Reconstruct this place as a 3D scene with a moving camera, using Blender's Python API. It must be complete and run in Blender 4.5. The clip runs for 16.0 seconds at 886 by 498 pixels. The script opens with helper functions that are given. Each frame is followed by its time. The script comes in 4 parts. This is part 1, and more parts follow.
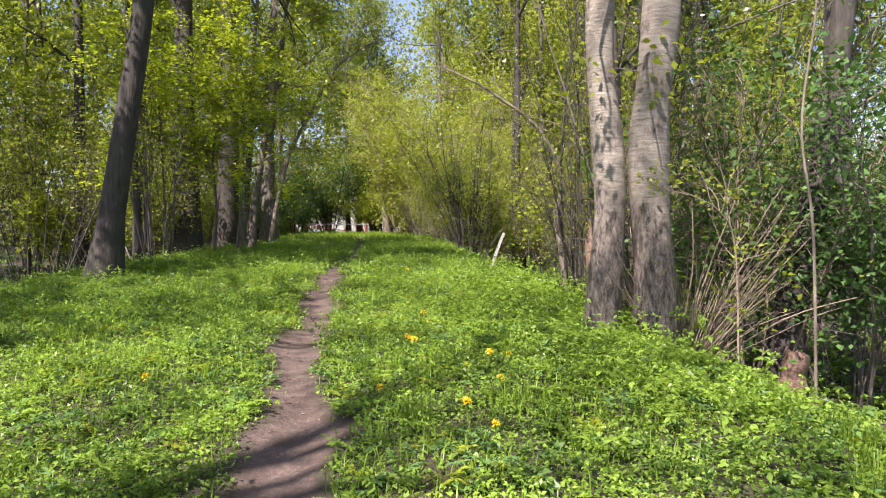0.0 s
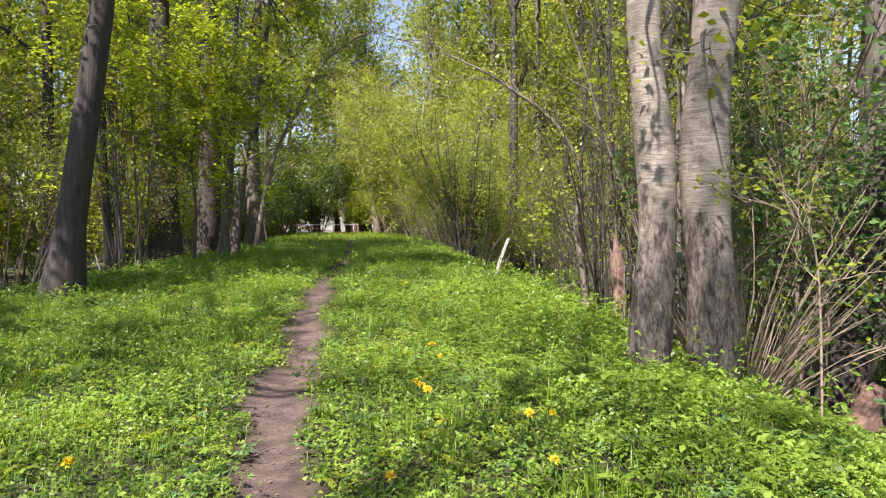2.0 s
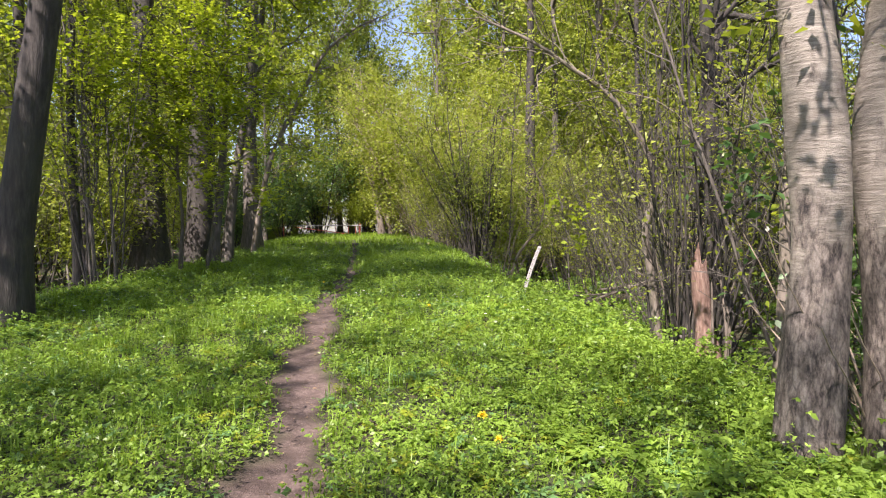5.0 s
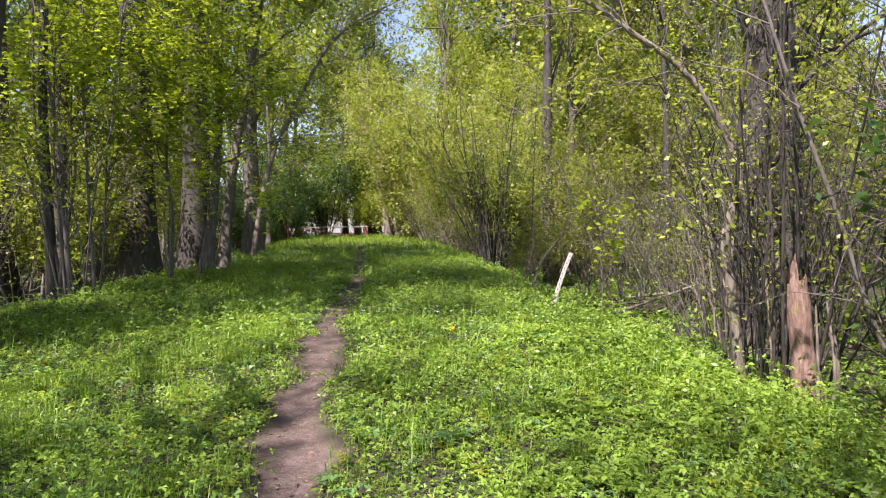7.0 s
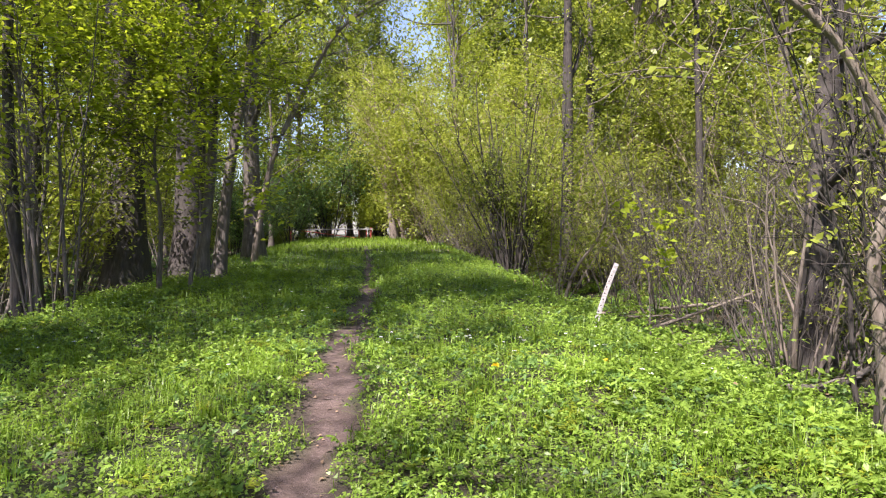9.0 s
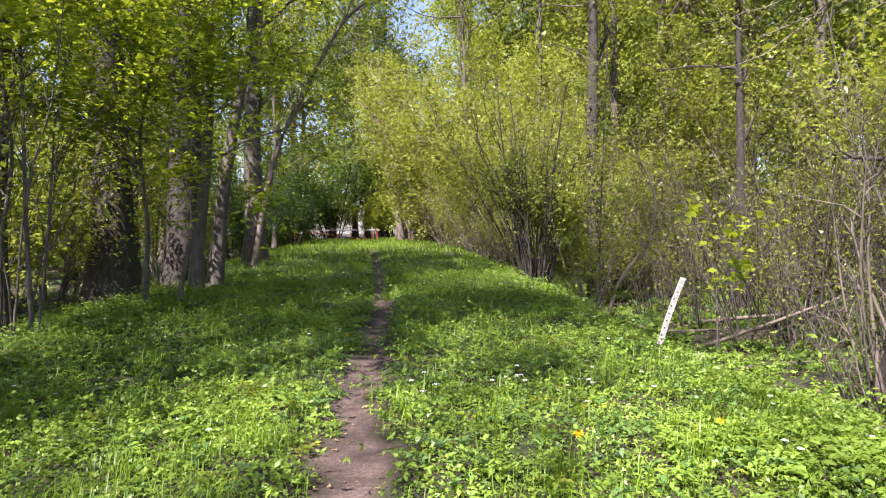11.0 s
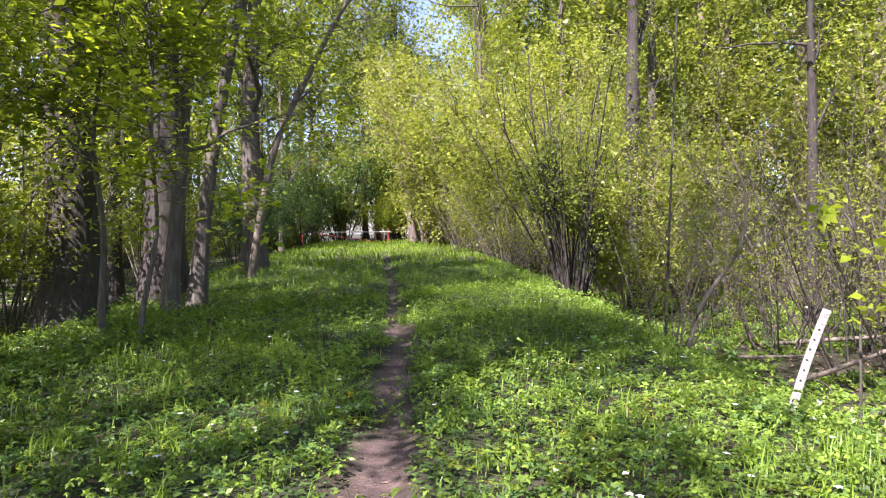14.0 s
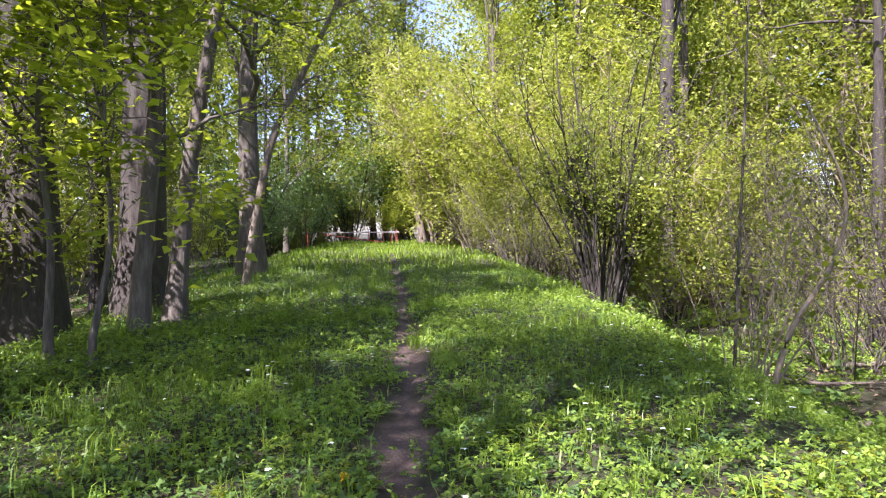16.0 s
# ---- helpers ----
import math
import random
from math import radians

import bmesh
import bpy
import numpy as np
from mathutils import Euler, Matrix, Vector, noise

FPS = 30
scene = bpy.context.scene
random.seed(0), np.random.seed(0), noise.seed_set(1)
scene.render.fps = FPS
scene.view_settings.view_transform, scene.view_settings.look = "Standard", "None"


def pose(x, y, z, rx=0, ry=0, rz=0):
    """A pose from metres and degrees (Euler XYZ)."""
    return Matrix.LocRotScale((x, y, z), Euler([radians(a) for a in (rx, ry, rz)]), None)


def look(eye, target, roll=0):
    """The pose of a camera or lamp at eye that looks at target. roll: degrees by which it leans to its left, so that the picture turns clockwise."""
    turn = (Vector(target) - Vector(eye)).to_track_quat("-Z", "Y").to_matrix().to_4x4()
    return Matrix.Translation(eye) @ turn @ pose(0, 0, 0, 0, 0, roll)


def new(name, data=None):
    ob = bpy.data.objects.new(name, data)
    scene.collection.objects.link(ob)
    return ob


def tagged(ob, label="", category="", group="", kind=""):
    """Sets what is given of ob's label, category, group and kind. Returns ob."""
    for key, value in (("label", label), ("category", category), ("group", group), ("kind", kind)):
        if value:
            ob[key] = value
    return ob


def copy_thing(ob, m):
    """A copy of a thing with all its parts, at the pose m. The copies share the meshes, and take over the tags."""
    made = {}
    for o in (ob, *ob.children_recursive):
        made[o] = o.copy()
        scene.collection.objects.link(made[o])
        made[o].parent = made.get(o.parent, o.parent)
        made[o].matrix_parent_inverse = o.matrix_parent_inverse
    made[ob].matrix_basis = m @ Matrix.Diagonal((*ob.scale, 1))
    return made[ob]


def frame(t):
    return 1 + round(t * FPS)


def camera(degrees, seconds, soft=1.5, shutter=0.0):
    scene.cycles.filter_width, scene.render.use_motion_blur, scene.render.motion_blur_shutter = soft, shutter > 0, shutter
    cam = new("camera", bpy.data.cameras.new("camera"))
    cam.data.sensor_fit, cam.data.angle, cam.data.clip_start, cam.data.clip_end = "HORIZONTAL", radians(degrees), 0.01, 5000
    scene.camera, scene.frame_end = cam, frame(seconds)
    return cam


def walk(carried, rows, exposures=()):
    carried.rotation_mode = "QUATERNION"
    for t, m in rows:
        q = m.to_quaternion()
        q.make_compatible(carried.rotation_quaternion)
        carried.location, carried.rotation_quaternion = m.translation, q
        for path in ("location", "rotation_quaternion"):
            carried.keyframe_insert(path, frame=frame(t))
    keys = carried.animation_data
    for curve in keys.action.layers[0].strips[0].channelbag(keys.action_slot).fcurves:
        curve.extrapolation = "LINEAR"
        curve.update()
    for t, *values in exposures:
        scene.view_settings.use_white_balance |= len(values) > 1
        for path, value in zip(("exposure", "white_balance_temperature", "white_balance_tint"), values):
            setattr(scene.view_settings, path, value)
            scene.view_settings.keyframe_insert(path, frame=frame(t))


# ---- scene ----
cam = camera(68.0, 16.0, soft=1.15)
PATH = [
    (0, (0.732, 3.339, 0.791), (0.726, 5.338, 0.742), 0.2),
    (0.5, (0.681, 3.615, 0.845), (0.697, 5.614, 0.793), 0.1),
    (1, (0.579, 3.92, 0.906), (0.603, 5.919, 0.852), 0.0),
    (1.5, (0.535, 4.23, 0.91), (0.561, 6.229, 0.854), -0.1),
    (2, (0.516, 4.546, 0.952), (0.543, 6.545, 0.897), -0.2),
    (2.5, (0.412, 4.839, 0.964), (0.439, 6.838, 0.908), -0.2),
    (3, (0.316, 5.128, 0.984), (0.341, 7.127, 0.927), -0.3),
    (3.5, (0.298, 5.463, 0.993), (0.323, 7.462, 0.935), -0.4),
    (4, (0.267, 5.756, 1.019), (0.292, 7.755, 0.96), -0.4),
    (6.5, (0.07, 7.442, 1.202), (0.077, 9.441, 1.143), -0.5),
    (7, (0.006, 7.767, 1.176), (0.01, 9.766, 1.119), -0.5),
    (7.5, (-0.047, 8.11, 1.212), (-0.046, 10.109, 1.157), -0.4),
    (8, (-0.146, 8.438, 1.204), (-0.148, 10.438, 1.15), -0.4),
    (8.5, (-0.243, 8.791, 1.241), (-0.248, 10.791, 1.188), -0.4),
    (9, (-0.295, 9.19, 1.248), (-0.301, 11.189, 1.196), -0.4),
    (11.5, (-0.736, 11.026, 1.383), (-0.758, 13.025, 1.33), -0.4),
    (12, (-0.798, 11.424, 1.407), (-0.826, 13.423, 1.354), -0.5),
    (12.5, (-0.793, 11.779, 1.397), (-0.829, 13.778, 1.344), -0.5),
    (13, (-0.793, 12.116, 1.445), (-0.834, 14.115, 1.392), -0.6),
    (13.5, (-0.853, 12.49, 1.454), (-0.898, 14.489, 1.401), -0.6),
    (14, (-0.912, 12.843, 1.462), (-0.962, 14.842, 1.409), -0.6),
    (14.5, (-0.921, 13.232, 1.472), (-0.976, 15.231, 1.419), -0.6),
    (15, (-1.072, 13.677, 1.459), (-1.124, 15.675, 1.408), -0.6),
    (15.5, (-1.119, 14.051, 1.521), (-1.181, 16.049, 1.468), -0.6),
    (16, (-1.097, 14.415, 1.521), (-1.171, 16.412, 1.467), -0.5),
]
EXPOSURES = [(0, 1.5, 6600, 25), (4, 1.5, 6560, 26), (8, 1.58, 6380, 29), (12.5, 1.77, 6280, 32), (16, 2.1, 6080, 36)]
walk(cam, [(t, look(eye, target, roll)) for t, eye, target, roll in PATH], EXPOSURES)

# world, sun, exposure
SUN_ELEV, SUN_AZ = radians(54), radians(214)   # azimuth clockwise from +y
w = bpy.data.worlds.new("world")
scene.world = w
w.use_nodes = True
wn = w.node_tree.nodes
sky = wn.new("ShaderNodeTexSky")
sky.sky_type, sky.sun_disc, sky.sun_elevation, sky.sun_rotation = "NISHITA", False, SUN_ELEV, SUN_AZ
w.node_tree.links.new(sky.outputs[0], wn["Background"].inputs[0])
wn["Background"].inputs[1].default_value = 0.095
sun_dir = Vector((math.sin(SUN_AZ) * math.cos(SUN_ELEV), math.cos(SUN_AZ) * math.cos(SUN_ELEV), math.sin(SUN_ELEV)))
lamp = bpy.data.lights.new("sun", "SUN")
lamp.energy, lamp.angle, lamp.color = 5.0, radians(0.53), (1.0, 0.95, 0.86)
sun = new("sun", lamp)
sun.matrix_world = look(sun_dir * 50, (0, 0, 0))


# ---- materials ----
def nodes_of(name):
    m = bpy.data.materials.new(name)
    m.use_nodes = True
    nt = m.node_tree
    return m, nt, nt.nodes["Principled BSDF"]


def add(nt, kind, **vals):
    n = nt.nodes.new(kind)
    for k, v in vals.items():
        n.inputs[k.replace("_", " ")].default_value = v
    return n


def ramp(nt, fac, stops):
    r = nt.nodes.new("ShaderNodeValToRGB")
    e = r.color_ramp.elements
    while len(e) < len(stops):
        e.new(0.5)
    for el, (p, c) in zip(e, stops):
        el.position, el.color = p, (*c, 1)
    nt.links.new(fac, r.inputs[0])
    return r.outputs[0]


def mixed(nt, fac, a, b, mode="MIX"):
    n = nt.nodes.new("ShaderNodeMix")
    n.data_type, n.blend_type = "RGBA", mode
    for sock, v in ((n.inputs[0], fac), (n.inputs[6], a), (n.inputs[7], b)):
        if hasattr(v, "is_output"):
            nt.links.new(v, sock)
        else:
            sock.default_value = v if not isinstance(v, tuple) else (*v, 1)
    return n.outputs[2]


def bumped(nt, bsdf, height, strength, dist=0.02):
    b = add(nt, "ShaderNodeBump", Strength=strength, Distance=dist)
    nt.links.new(height, b.inputs["Height"])
    nt.links.new(b.outputs[0], bsdf.inputs["Normal"])


def coords(nt, scale=(1, 1, 1)):
    c = nt.nodes.new("ShaderNodeTexCoord")
    m = nt.nodes.new("ShaderNodeMapping")
    m.inputs["Scale"].default_value = scale
    nt.links.new(c.outputs["Object"], m.inputs[0])
    return m.outputs[0]


def noise_of(nt, vec, scale, detail=4, rough=0.6):
    n = add(nt, "ShaderNodeTexNoise", Scale=scale, Detail=detail, Roughness=rough)
    nt.links.new(vec, n.inputs["Vector"])
    return n.outputs[0]


def bark(name, dark, mid, light, stretch=(9, 9, 1.6), lichen=None, bump=0.8):
    m, nt, b = nodes_of(name)
    v = coords(nt, stretch)
    n1 = noise_of(nt, v, 2.2, 6, 0.7)
    col = ramp(nt, n1, [(0.3, dark), (0.5, mid), (0.72, light)])
    n2 = noise_of(nt, coords(nt), 1.3, 3)
    col = mixed(nt, ramp(nt, n2, [(0.42, (0, 0, 0)), (0.65, (0.55, 0.55, 0.55))]), col, lichen or mid)
    nt.links.new(col, b.inputs["Base Color"])
    b.inputs["Roughness"].default_value = 0.85
    bumped(nt, b, n1, bump, 0.03)
    return m


def banded_bark(name):
    m, nt, b = nodes_of(name)
    bands = noise_of(nt, coords(nt, (3.2, 3.2, 24)), 1.6, 7, 0.75)
    patch = noise_of(nt, coords(nt, (2.5, 2.5, 1.6)), 1.7, 5, 0.65)
    pale = ramp(nt, bands, [(0.3, (0.09, 0.075, 0.058)), (0.43, (0.2, 0.175, 0.14)), (0.7, (0.37, 0.335, 0.275))])
    stain = noise_of(nt, coords(nt, (3, 3, 2)), 1.1, 4)
    pale = mixed(nt, ramp(nt, stain, [(0.45, (0, 0, 0)), (0.68, (0.6, 0.6, 0.6))]), pale, (0.1, 0.085, 0.066))
    crack = noise_of(nt, coords(nt, (13, 13, 5)), 1.5, 7, 0.8)
    rough = ramp(nt, crack, [(0.38, (0.014, 0.011, 0.009)), (0.46, (0.09, 0.072, 0.058)), (0.57, (0.2, 0.17, 0.14)), (0.72, (0.33, 0.29, 0.24))])
    vor = add(nt, "ShaderNodeTexVoronoi", Scale=1.0)
    vor.feature = "DISTANCE_TO_EDGE"
    wavy = nt.nodes.new("ShaderNodeMix")
    wavy.data_type = "VECTOR"
    wavy.inputs[0].default_value = 0.45
    nz = add(nt, "ShaderNodeTexNoise", Scale=5.0, Detail=4.0)
    nt.links.new(coords(nt), nz.inputs["Vector"])
    nt.links.new(coords(nt, (34, 34, 13)), wavy.inputs[4])
    nt.links.new(nz.outputs[1], wavy.inputs[5])
    nt.links.new(wavy.outputs[1], vor.inputs["Vector"])
    split = ramp(nt, vor.outputs["Distance"], [(0.02, (0.2, 0.2, 0.2)), (0.12, (1, 1, 1))])
    rough = mixed(nt, 0.5, rough, split, "MULTIPLY")
    geo = nt.nodes.new("ShaderNodeTexCoord")
    sep = nt.nodes.new("ShaderNodeSeparateXYZ")
    nt.links.new(geo.outputs["Object"], sep.inputs[0])
    low = nt.nodes.new("ShaderNodeMapRange")
    for k, val in ((1, 1.7), (2, 0.3), (3, -0.02), (4, 0.4)):
        low.inputs[k].default_value = val
    nt.links.new(sep.outputs[2], low.inputs[0])
    s = nt.nodes.new("ShaderNodeMath")
    nt.links.new(low.outputs[0], s.inputs[0])
    nt.links.new(patch, s.inputs[1])
    fac = ramp(nt, s.outputs[0], [(0.54, (0, 0, 0)), (0.66, (1, 1, 1))])
    nt.links.new(mixed(nt, fac, pale, rough), b.inputs["Base Color"])
    b.inputs["Roughness"].default_value = 0.75
    h = mixed(nt, fac, bands, crack)
    bumped(nt, b, h, 0.7, 0.03)
    return m


def leafy(name, colours, trans=0.45, rough=0.36):
    """Leaf: colour varies leaf by leaf, light passes through."""
    m, nt, b = nodes_of(name)
    g = nt.nodes.new("ShaderNodeNewGeometry")
    k = len(colours)
    col = ramp(nt, g.outputs["Random Per Island"], [((i + 0.5) / k, c) for i, c in enumerate(colours)])
    tone = noise_of(nt, coords(nt), 0.9, 2)
    tone2 = noise_of(nt, coords(nt), 4.0, 3)
    col = mixed(nt, 0.5, col, ramp(nt, tone, [(0.35, tuple(0.5 * c for c in colours[0])), (0.65, tuple(1.3 * c for c in colours[-1]))]))
    col = mixed(nt, 0.3, col, ramp(nt, tone2, [(0.4, tuple(0.4 * c for c in colours[0])), (0.62, tuple(1.4 * c for c in colours[-1]))]))
    nt.links.new(col, b.inputs["Base Color"])
    b.inputs["Roughness"].default_value = rough
    b.inputs["Specular IOR Level"].default_value = 0.28
    t = nt.nodes.new("ShaderNodeBsdfTranslucent")
    warm = mixed(nt, 1.0, col, (1.2, 1.15, 0.7), "MULTIPLY")
    nt.links.new(warm, t.inputs[0])
    mx = nt.nodes.new("ShaderNodeMixShader")
    mx.inputs[0].default_value = trans
    nt.links.new(b.outputs[0], mx.inputs[1])
    nt.links.new(t.outputs[0], mx.inputs[2])
    nt.links.new(mx.outputs[0], nt.nodes["Material Output"].inputs[0])
    return m


def plain(name, c1, c2, scale=8, rough=0.7, bump=0.2, stretch=(1, 1, 1)):
    m, nt, b = nodes_of(name)
    n = noise_of(nt, coords(nt, stretch), scale, 5)
    nt.links.new(ramp(nt, n, [(0.35, c1), (0.65, c2)]), b.inputs["Base Color"])
    b.inputs["Roughness"].default_value = rough
    bumped(nt, b, n, bump, 0.01)
    return m


def soil_and_moss():
    m, nt, b = nodes_of("forest_soil")
    at = nt.nodes.new("ShaderNodeAttribute")
    at.attribute_name = "trodden"
    v = coords(nt)
    fine = noise_of(nt, v, 38, 6, 0.7)
    big = noise_of(nt, v, 2.2, 4)
    grit = noise_of(nt, v, 140, 2)
    earth = ramp(nt, fine, [(0.3, (0.045, 0.029, 0.023)), (0.5, (0.11, 0.077, 0.064)), (0.72, (0.2, 0.148, 0.126))])
    # dark blotches across the trail: dark soil, and dappled tree shade put into colour
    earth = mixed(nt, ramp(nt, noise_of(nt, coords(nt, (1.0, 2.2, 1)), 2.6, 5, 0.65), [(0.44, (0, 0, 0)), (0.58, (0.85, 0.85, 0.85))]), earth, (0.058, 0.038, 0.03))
    earth = mixed(nt, ramp(nt, grit, [(0.66, (0, 0, 0)), (0.7, (0.7, 0.7, 0.7))]), earth, (0.42, 0.35, 0.30))
    litter = ramp(nt, fine, [(0.3, (0.022, 0.017, 0.01)), (0.5, (0.042, 0.032, 0.018)), (0.7, (0.08, 0.06, 0.036))])
    moss = ramp(nt, noise_of(nt, v, 5, 5), [(0.35, (0.016, 0.022, 0.007)), (0.65, (0.035, 0.052, 0.012))])
    litter = mixed(nt, ramp(nt, big, [(0.38, (0.1, 0.1, 0.1)), (0.6, (0.9, 0.9, 0.9))]), litter, moss)
    worn = ramp(nt, at.outputs["Fac"], [(0.0, (0, 0, 0)), (0.45, (0.5, 0.5, 0.5)), (0.9, (1, 1, 1))])
    humus = mixed(nt, ramp(nt, noise_of(nt, v, 6, 5), [(0.4, (0, 0, 0)), (0.6, (1, 1, 1))]), (0.05, 0.034, 0.025), (0.11, 0.08, 0.06))
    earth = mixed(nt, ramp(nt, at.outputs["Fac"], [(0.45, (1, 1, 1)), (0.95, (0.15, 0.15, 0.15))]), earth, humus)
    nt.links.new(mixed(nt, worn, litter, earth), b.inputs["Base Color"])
    b.inputs["Roughness"].default_value = 0.95
    bumped(nt, b, fine, 0.7, 0.03)
    return m


SOIL = soil_and_moss()
BARK_GREY = bark("grey_bark", (0.045, 0.038, 0.032), (0.10, 0.086, 0.072), (0.19, 0.17, 0.145), lichen=(0.11, 0.105, 0.075))
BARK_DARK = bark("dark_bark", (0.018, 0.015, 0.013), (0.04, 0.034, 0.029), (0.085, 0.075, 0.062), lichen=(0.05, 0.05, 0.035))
BARK_PALE = bark("pale_bark", (0.085, 0.068, 0.053), (0.175, 0.145, 0.115), (0.29, 0.25, 0.2), lichen=(0.14, 0.13, 0.085))
BARK_TAN = bark("tan_stems", (0.13, 0.1, 0.07), (0.25, 0.2, 0.14), (0.38, 0.31, 0.23), stretch=(20, 20, 3), bump=0.3)
BARK_CHERRY = banded_bark("banded_bark")
LEAF_LIME = leafy("spring_leaf", [(0.14, 0.215, 0.018), (0.20, 0.285, 0.026), (0.29, 0.35, 0.04)], 0.55)
LEAF_YELLOW = leafy("young_hazel_leaf", [(0.175, 0.245, 0.026), (0.24, 0.315, 0.04), (0.33, 0.385, 0.07)], 0.52)
LEAF_DARK = leafy("dark_leaf", [(0.045, 0.11, 0.028), (0.07, 0.155, 0.04), (0.12, 0.23, 0.07)], 0.38, 0.35)
LEAF_MID = leafy("wood_leaf", [(0.10, 0.165, 0.022), (0.15, 0.22, 0.032), (0.23, 0.29, 0.05)], 0.52)
# brighter copy of the spring leaf, with sunlit brightness put into its colour
LEAF_BROAD_SUNLIT = leafy("sunlit_broad_lime_leaf", [(0.19, 0.29, 0.018), (0.27, 0.38, 0.026), (0.38, 0.47, 0.04)], 0.6)
HERB = leafy("herb_leaf", [(0.13, 0.24, 0.03), (0.195, 0.335, 0.045), (0.285, 0.43, 0.07)], 0.45, 0.38)
# darker herb leaf; also puts verge shade into chickweed and cow parsley colour
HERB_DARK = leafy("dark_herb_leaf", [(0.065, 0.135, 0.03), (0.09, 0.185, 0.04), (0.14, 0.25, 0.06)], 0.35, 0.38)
HERB_YELLOW = leafy("yellowish_herb_leaf", [(0.19, 0.26, 0.02), (0.27, 0.35, 0.03), (0.37, 0.43, 0.05)], 0.45, 0.4)
HERB_COOL = leafy("cool_herb_leaf", [(0.07, 0.17, 0.05), (0.11, 0.23, 0.07), (0.17, 0.31, 0.11)], 0.38, 0.36)
LEAF_HOLLY = leafy("glossy_evergreen_leaf", [(0.06, 0.125, 0.03), (0.09, 0.18, 0.045), (0.14, 0.25, 0.075)], 0.4, 0.3)
GRASS = leafy("grass_blade", [(0.1, 0.2, 0.014), (0.145, 0.275, 0.02), (0.22, 0.35, 0.035)], 0.45, 0.38)
DRY = leafy("dry_leaf", [(0.10, 0.06, 0.03), (0.20, 0.125, 0.07), (0.33, 0.24, 0.15)], 0.15, 0.8)
PETAL = plain("white_petal", (0.7, 0.72, 0.7), (0.82, 0.82, 0.8), 20, 0.6, 0)
YELLOW = plain("yellow_petal", (0.78, 0.56, 0.012), (0.86, 0.66, 0.03), 60, 0.6, 0)
STEM = plain("green_stem", (0.10, 0.18, 0.04), (0.16, 0.22, 0.06), 30, 0.5, 0)
RED = plain("red_paint", (0.27, 0.05, 0.032), (0.38, 0.08, 0.05), 6, 0.5, 0.2)
RAIL = plain("weathered_rail", (0.26, 0.25, 0.22), (0.42, 0.40, 0.37), 5, 0.7, 0.2)
WHITE_BARK = plain("weathered_white_paint", (0.2, 0.19, 0.175), (0.4, 0.39, 0.37), 14, 0.6, 0.4, (1, 1, 5))
SCAR = plain("black_scar", (0.02, 0.018, 0.016), (0.06, 0.05, 0.045), 20, 0.9)
ROTTEN = bark("broken_wood", (0.10, 0.055, 0.04), (0.23, 0.145, 0.11), (0.38, 0.28, 0.22), stretch=(16, 16, 4), lichen=(0.16, 0.09, 0.065))


# ---- mesh building ----
def quads(name, co, faces, mat, parent=None, label="", smooth=False, twig=None):
    """One mesh object out of arrays of corners and four-cornered faces."""
    co, faces = np.asarray(co, dtype=np.float32), np.asarray(faces, dtype=np.int32)
    me = bpy.data.meshes.new(name)
    me.vertices.add(len(co))
    me.vertices.foreach_set("co", co.ravel())
    flat_list, sizes = faces.ravel(), np.where(faces[:, 3] < 0, 3, 4)
    flat_list = flat_list[flat_list >= 0]
    me.loops.add(len(flat_list))
    me.loops.foreach_set("vertex_index", flat_list)
    me.polygons.add(len(faces))
    me.polygons.foreach_set("loop_start", (np.cumsum(sizes) - sizes).astype(np.int32))
    if smooth:
        me.polygons.foreach_set("use_smooth", np.ones(len(faces), dtype=bool))
    me.update(calc_edges=True)
    me.validate()
    me.materials.append(mat)
    if twig:
        me.materials.append(twig[1])
        me.polygons.foreach_set("material_index", np.where(np.arange(len(faces)) < twig[0], 1, 0).astype(np.int32))
    ob = new(name, me)
    ob.parent = parent
    if label:
        ob["label"] = label
    return ob


def part(name, bm, material, parent, label=""):
    me = bpy.data.meshes.new(name)
    bm.to_mesh(me)
    bm.free()
    me.materials.append(material)
    ob = new(name, me)
    ob.parent = parent
    if label:
        ob["label"] = label
    return ob


def unit(v):
    return v / np.maximum(np.linalg.norm(v, axis=-1, keepdims=True), 1e-9)


def tubes(P, R, sides):
    """Tubes along N lines of K points, closed to a point at the far end by their radius."""
    N, K, _ = P.shape
    T = unit(np.gradient(P, axis=1))
    ref = np.where(np.abs(T[..., 2:3]) > 0.9, np.array([1.0, 0, 0]), np.array([0, 0, 1.0]))
    U = unit(np.cross(T, ref))
    V = np.cross(T, U)
    a = np.arange(sides) * 2 * np.pi / sides
    ring = np.cos(a)[:, None] * U[:, :, None, :] + np.sin(a)[:, None] * V[:, :, None, :]
    co = P[:, :, None, :] + ring * R[:, :, None, None]
    idx = np.arange(N * K * sides).reshape(N, K, sides)
    a0, b0 = idx[:, :-1, :], idx[:, 1:, :]
    f = np.stack([a0, np.roll(a0, -1, 2), np.roll(b0, -1, 2), b0], -1)
    return co.reshape(-1, 3), f.reshape(-1, 4)


def joined(pieces):
    cos, fs, o = [], [], 0
    for c, f in pieces:
        cos.append(c), fs.append(np.where(f < 0, -1, f + o))
        o += len(c)
    return np.concatenate(cos), np.concatenate(fs)


